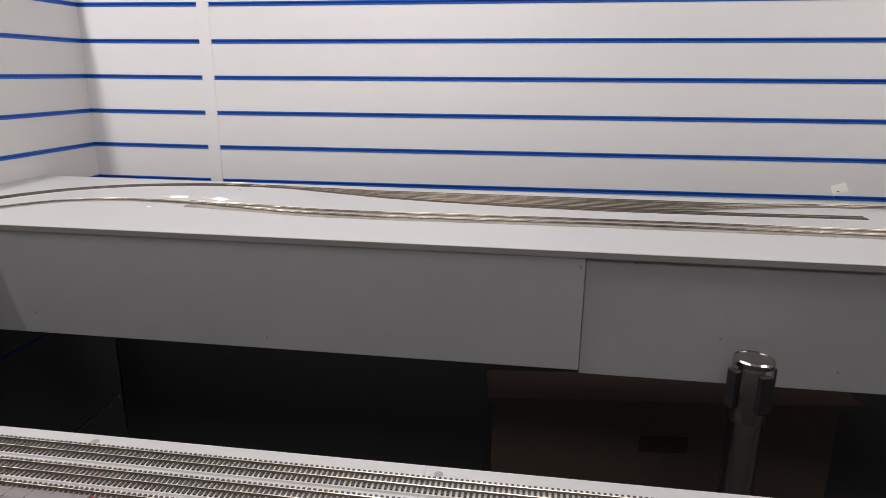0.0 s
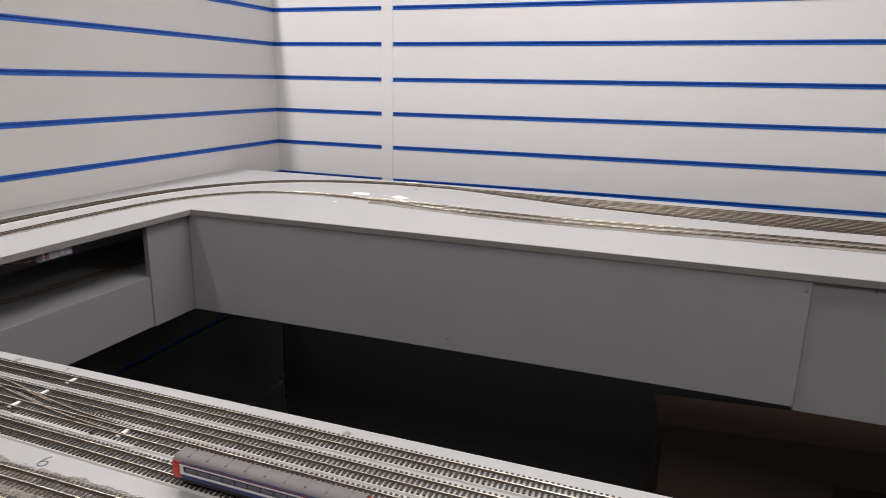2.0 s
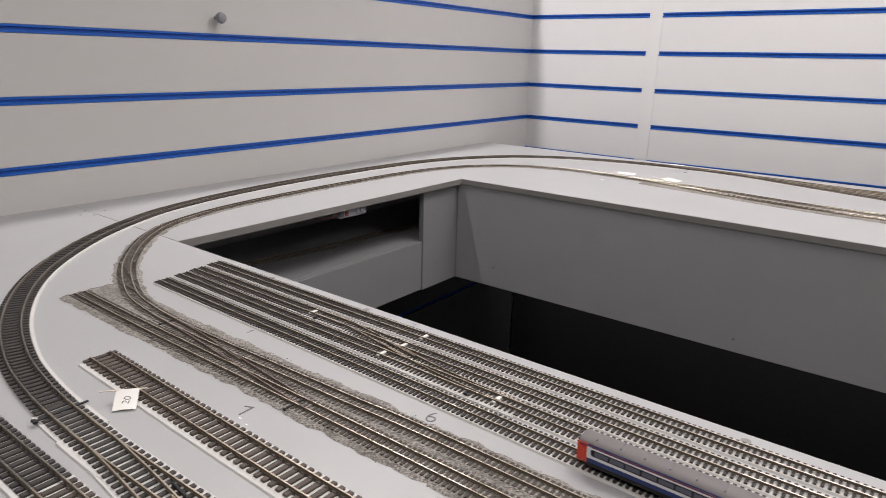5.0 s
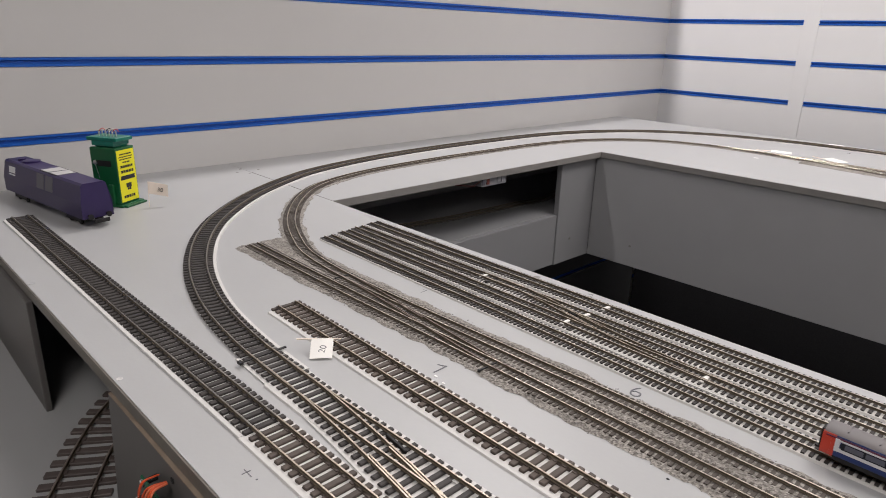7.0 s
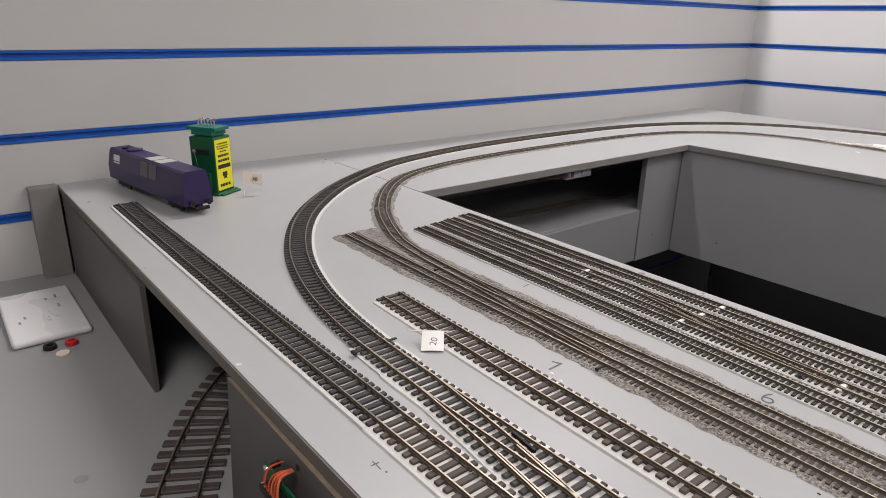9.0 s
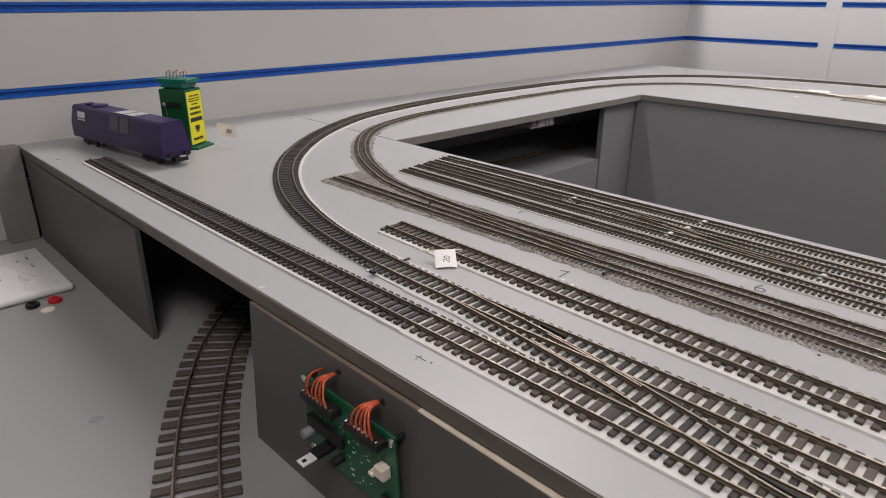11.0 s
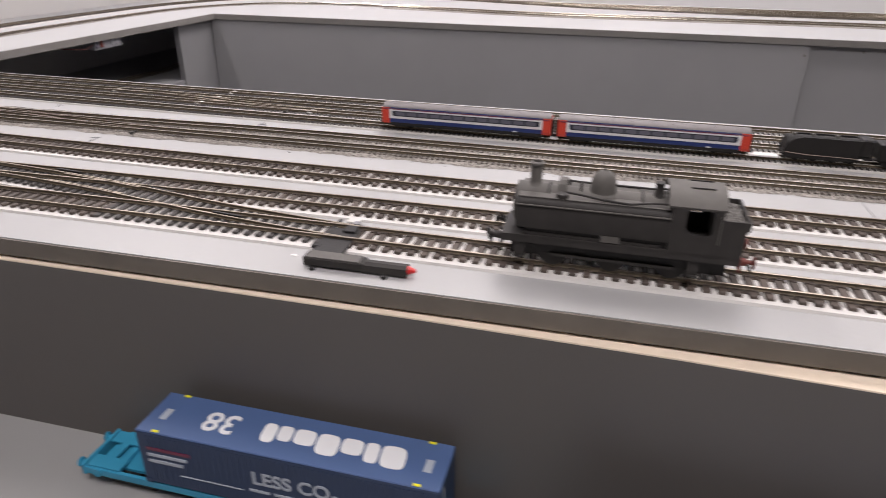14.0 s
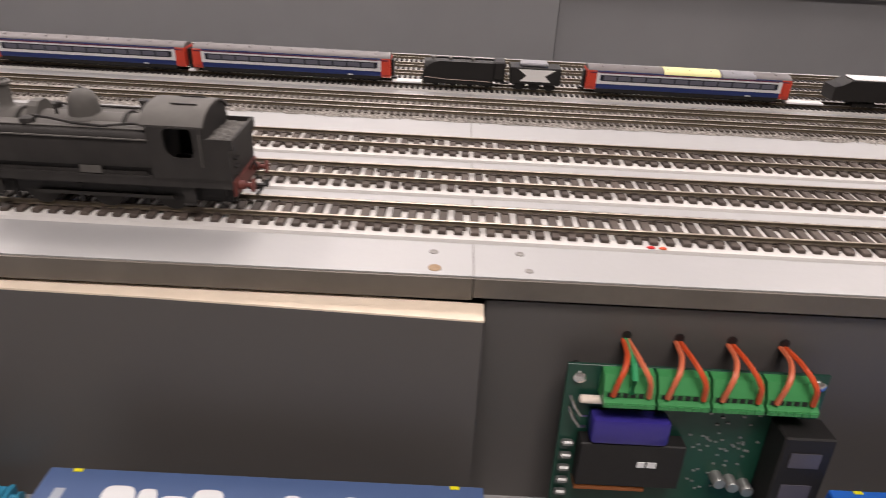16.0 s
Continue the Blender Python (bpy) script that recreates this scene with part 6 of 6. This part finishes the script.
part("collar", boxes((-0.0160, 0.0150, -0.0130, 0.0130, 0.0770, 0.0800), bevel=0.0005), TEAL, G)
part("top_plate", boxes((-0.0265, 0.0225, -0.0160, 0.0160, 0.0850, 0.0895), bevel=0.0006), TEAL, G, "teal terminal plate")
part("top_plate_step", boxes((-0.0190, 0.0165, -0.0155, 0.0155, 0.0790, 0.0852), bevel=0.0004), TEAL, G)
for k in range(6):
    xx = -0.0150 + 0.0056 * k
    part("terminal", boxes((xx - 0.0010, xx + 0.0010, -0.0040, -0.0032, 0.0890, 0.0975)), STEEL, G)
    if k < 5:
        c0 = Vector((xx, -0.0034, 0.0950))
        part("wire", tube(bmesh.new(), [c0, c0 + Vector((0.0015, 0.002, 0.0030)), c0 + Vector((0.004, 0.004, 0.0042)), c0 + Vector((0.0056, 0.006, 0.0005))], 0.0006), [RED, PAPER, BLACKP, PAPER, ORANGE][k], G, smooth=True)


def flag(x, y, lean, rz, number, label, h=0.030, cw=0.0215, ch=0.0145, material=PAPER):
    Fm = thing("number_flag", (x, y, ZB), rz, label, "flag", "number flags")
    t = pose(0, 0, 0, 0, lean)
    part("pin", cyl(bmesh.new(), 0.0005, 0.0004, h, t, 8), PAPER, Fm)
    bm = bmesh.new()
    n = 10
    rows = []
    for yy in (0.0, 0.0004):
        for z in (h - 0.0085 - ch / 2 - 0.0005, h - 0.0085 + ch / 2):
            rows.append([bm.verts.new(t @ Vector((0.0004 + cw * k / n, yy + 0.0012 * math.sin(2.4 * k / n), z - 0.0055 * (k / n)))) for k in range(n + 1)])
    a, b, c, d = rows
    for k in range(n):
        bm.faces.new((a[k], a[k + 1], b[k + 1], b[k]))
        bm.faces.new((c[k], c[k + 1], d[k + 1], d[k]))
        bm.faces.new((b[k], b[k + 1], d[k + 1], d[k]))
        bm.faces.new((a[k], a[k + 1], c[k + 1], c[k]))
    bm.faces.new((a[0], b[0], d[0], c[0]))
    bm.faces.new((a[n], b[n], d[n], c[n]))
    part("card", bm, material, Fm)
    return Fm, t


f30, t30 = flag(-0.2450, -1.8335, 2, 66, "30", "small cream paper flag numbered 30 on a pin", 0.037, 0.0250, 0.0170)
lettering("number", "30", 0.0080, t30 @ pose(0.0155, -0.0002, 0.0245, 90, 12, 0), INK, f30)
f20 = thing("number_flag", (0.2805, -1.8925, ZB + 0.0052), 51, "small cream paper flag numbered 20 fallen over between tracks", "flag", "number flags")
f20.matrix_basis = f20.matrix_basis @ pose(0, 0, 0, 24)
WORLD[f20] = f20.matrix_basis.copy()
bm = bmesh.new()
rows = [[bm.verts.new((-0.0089 + 0.00178 * k, yy, zz + 0.0010 * math.sin(0.28 * k))) for k in range(11)] for yy, zz in ((-0.0100, 0), (0.0100, 0), (0.0100, -0.0004), (-0.0100, -0.0004))]
for i in range(4):
    for k in range(10):
        bm.faces.new((rows[i][k], rows[i][k + 1], rows[(i + 1) % 4][k + 1], rows[(i + 1) % 4][k]))
for k in (0, 10):
    bm.faces.new([r[k] for r in rows])
part("card", bm, WHITEPAPER, f20)
part("pin", cyl(bmesh.new(), 0.0006, 0.0006, 0.036, pose(-0.021, 0.0103, -0.0002, 0, 90), 8), PAPER, f20)
lettering("number", "20", 0.0078, pose(0.0010, -0.0010, 0.0008, 0, 0, 78), PENCIL, f20)
fb, tb = flag(1.8620, -0.29, -26, 0, "", "small white paper flag on a leaning pin by the back sidings", 0.050, 0.038, 0.024, WHITEPAPER)
part("number_bar", boxes((-0.004, 0.001, -0.0012, -0.0002, 0.0345, 0.0370)), INK, fb)
for x, y, rz in ((0.140, -0.520, 20), (0.258, -0.528, -25)):
    bm = bmesh.new()
    box(bm, -0.022, 0.022, -0.013, 0.013, 0.0, 0.0008, 0, pose(x, y, ZB + 0.0006, 3, 2, rz))
    solid("card_tag", bm, WHITEPAPER, "white card tag lying on the back board", "card", "card tags")
    bm = bmesh.new()
    cyl(bm, 0.0007, 0.0007, 0.034, pose(x - 0.020, y - 0.004, ZB + 0.0012, 0, -90, rz), 8)
    solid("tag_pin", bm, PAPER, "thin pin of a fallen card tag", "pin", "tag pins")

# pencil numbers and marks on the boards
for txt, x, y, rz, s in (("7", 0.360, -1.8375, 26, 0.021), ("6", 0.480, -1.7490, 18, 0.022), ("7", 0.235, -1.7415, 26, 0.013), ("7", 0.352, -1.6185, 30, 0.012)):
    ob = lettering("pencil_number", txt, s, pose(x, y, ZB + 0.0002, 0, 0, rz), PENCIL, None, 0.0001, -0.0004)
    tagged(ob, "pencilled number on the grey board", "marking", "pencil numbers")
bm = boxes((0.371, 0.380, -2.0070, -2.0066, ZB, ZB + 0.0003), (0.374, 0.3745, -2.010, -2.0045, ZB, ZB + 0.0003), (0.3835, 0.3845, -2.0060, -2.0050, ZB, ZB + 0.0003))
solid("pencil_mark", bm, PENCIL, "smudged pencil mark near the board edge", "marking")
for x, y, r, m_ in ((-0.0293, -2.0285, 0.0042, BOARD), (0.2163, -2.0262, 0.0028, UNDERLAY), (0.971, -2.0165, 0.0034, DIRT), (1.0092, -2.0005, 0.0024, EDGE), (0.9700, -2.0025, 0.0024, EDGE), (1.0122, -2.0152, 0.0022, EDGE), (-0.33, -2.020, 0.003, GREYP),
                    (-0.382, -1.631, 0.0028, EDGE), (-0.406, -1.613, 0.0028, EDGE), (-0.366, -1.615, 0.0028, EDGE), (-0.384, -1.589, 0.0028, EDGE), (0.685, -1.6205, 0.0045, EDGE), (1.00, -1.6205, 0.0045, EDGE), (0.283, -1.6190, 0.0045, EDGE), (0.118, -1.6190, 0.0040, EDGE)):
    bm = lathe(bmesh.new(), [(r * 0.85, -0.0004), (r * 0.85, 0.0002), (r * 0.65, 0.0004), (r * 0.4, 0.0001), (r * 0.05, 0.0001)], pose(x, y, ZB), 16)
    solid("screw_head", bm, m_, "countersunk screw head in the board", "screw", "board screws", smooth=True)
for x, z, y in ((0.522, 1.078, -0.8797), (-0.02, 1.10, -0.8797), (1.27, 1.278, -0.8707), (1.66, 1.082, -0.8707), (1.166, 1.268, -0.8797), (1.44, 1.135, -0.8707)):
    solid("fascia_screw", lathe(bmesh.new(), [(0.0028, -0.0003), (0.0026, 0.0006), (0.0012, 0.0003)], pose(x, y, z, 90), 14), EDGE, "small screw in the grey fascia", "screw", "fascia screws", smooth=True)
solid("fascia_screw", lathe(bmesh.new(), [(0.0028, -0.0003), (0.0026, 0.0006), (0.0012, 0.0003)], pose(-0.1318, -0.955, 1.105, 0, 90), 14), EDGE, "small screw in the grey fascia", "screw", "fascia screws", smooth=True)
bm = boxes((-0.37, -0.12, -1.6096, -1.6089, ZB - 0.0005, ZB + 0.0004))
solid("board_joint", bm, EDGE, "dark joint line between two layout boards", "joint", "board joints")
bm = boxes((JX - 0.0003, JX + 0.0003, FY(JX) + 0.0002, WELL_N, ZB - 0.0015, ZB - 0.0006))
solid("board_joint", bm, EDGE, "dark joint line between two layout boards", "joint", "board joints")

for x, y, r, m_, lab in ((0.245, -0.384, 0.0045, INK, "small dark knot of dirt on the back board"), (0.638, -2.003, 0.0020, WHITEP, "white paper chip on the board"), (1.071, -1.9905, 0.0022, RED, "red paint spot on the underlay edge"), (1.0765, -1.9908, 0.0020, ORANGE, "orange paint spot on the underlay edge"),
                        (0.366, -1.8465, 0.0020, WHITEP, "white paper chip on the board"), (0.377, -1.8490, 0.0016, WHITEP, "white paper chip on the board"), (0.132, -0.648, 0.0060, WHITEP, "white paper chip on the board"), (0.545, -1.823, 0.0012, INK, "small dark speck of dirt on the board"), (-0.02, -1.865, 0.0012, INK, "small dark speck of dirt on the board")):
    bm = lathe(bmesh.new(), [(r, 0), (r * 0.85, 0.0004), (r * 0.3, 0.0006)], pose(x, y, ZB + (0.0017 if y < -1.98 and x > 1 else 0.0001)) @ Matrix.Diagonal((1.0, 0.6, 1.0, 1.0)), 9)
    solid("debris", bm, m_, lab, "mark", "board marks")
bm = bmesh.new()
box(bm, -0.018, 0.018, -0.008, 0.008, 0.0, 0.0008, 0, pose(0.188, -0.277, ZB + 0.0004, 0, 0, 4))
solid("card_tag", bm, WHITEPAPER, "white card tag lying on the back board", "card", "card tags")

# ---- inside the well ----
S = thing("signal_module", (-0.128, -1.236, ZB - T), label="small signal circuit module with red parts hung under the board", category="module")
part("base", boxes((-0.022, 0.004, -0.035, 0.035, -0.0160, -0.0005)), GREYP, S)
for yy in (-0.030, -0.018, 0.012, 0.024):
    part("clip", boxes((-0.004, 0.0055, yy - 0.004, yy + 0.004, -0.0130, 0.002), bevel=0.0006), GREYP if yy > 0 else (DULLGLASS if yy < -0.02 else REDBEAM), S)
part("wire", tube(bmesh.new(), [Vector((0, -0.034, -0.006)), Vector((0.001, -0.055, -0.012)), Vector((-0.01, -0.085, -0.008)), Vector((-0.02, -0.11, -0.002))], 0.0010), REDBEAM, S, smooth=True)

desk = thing("cabinet", (0.967, -0.366, 0), 6.3, "brown laminate cabinet standing under the back board", "cabinet")
part("top", boxes((0, 1.098, 0, 0.185, 0.688, 0.7005), bevel=0.002), DESKTOP, desk, "dark wood top")
part("top_edge", boxes((0.001, 1.097, -0.0015, 0.0, 0.6885, 0.700)), BROWN, desk, "paler brown front edge")
part("side_panel", boxes((0.014, 0.032, 0.012, 0.175, 0.0, 0.688)), BROWN, desk)
part("side_panel", boxes((1.010, 1.028, 0.012, 0.175, 0.0, 0.688)), BROWN, desk)
part("front_panel", boxes((0.014, 1.028, 0.003, 0.012, 0.06, 0.687)), BROWN, desk)
part("plinth", boxes((0.032, 1.010, 0.030, 0.042, 0.0, 0.06)), DARKWOOD, desk)
part("recess_plate", boxes((0.455, 0.600, 0.001, 0.003, 0.530, 0.585), bevel=0.0008), DARKWOOD, desk, "dark recessed plate")

Q = thing("barrier_post", (1.4755, -0.957, 0), label="chrome queue barrier post with a belt cassette head", category="barrier post")
part("base", lathe(bmesh.new(), [(0.16, 0), (0.16, 0.008), (0.12, 0.018), (0.034, 0.026), (0.033, 0.04)], I4, 40), BLACKP, Q, smooth=True)
part("tube", cyl(bmesh.new(), 0.0310, 0.0310, 0.985, pose(0, 0, 0.03), 40), CHROME, Q, smooth=True)
part("head", lathe(bmesh.new(), [(0.0325, 1.015), (0.0350, 1.020), (0.0350, 1.120), (0.0335, 1.127)], I4, 40), CHROME, Q, smooth=True)
part("cap", lathe(bmesh.new(), [(0.0355, 1.127), (0.0362, 1.130), (0.0355, 1.136), (0.0325, 1.1385), (0.0318, 1.1365), (0.001, 1.1368)], I4, 40), CHROME, Q, "dull dished cap", smooth=True)
for a in (20, 110, 200, 290):
    bm = bmesh.new()
    box(bm, 0.033, 0.0425, -0.0125, 0.0125, 1.045, 1.118, 0.0025, pose(0, 0, 0, 0, 0, a), 2)
    part("belt_clip", bm, BLACKP, Q)

solid("wall_knob", lathe(bmesh.new(), [(0.0045, 0), (0.0045, 0.012), (0.0100, 0.014), (0.0115, 0.019), (0.0090, 0.025), (0.0030, 0.027)], pose(LX, -1.2825, 1.6395, 0, 90), 26), GREYP, "small grey round knob on the slatwall", "knob", smooth=True)
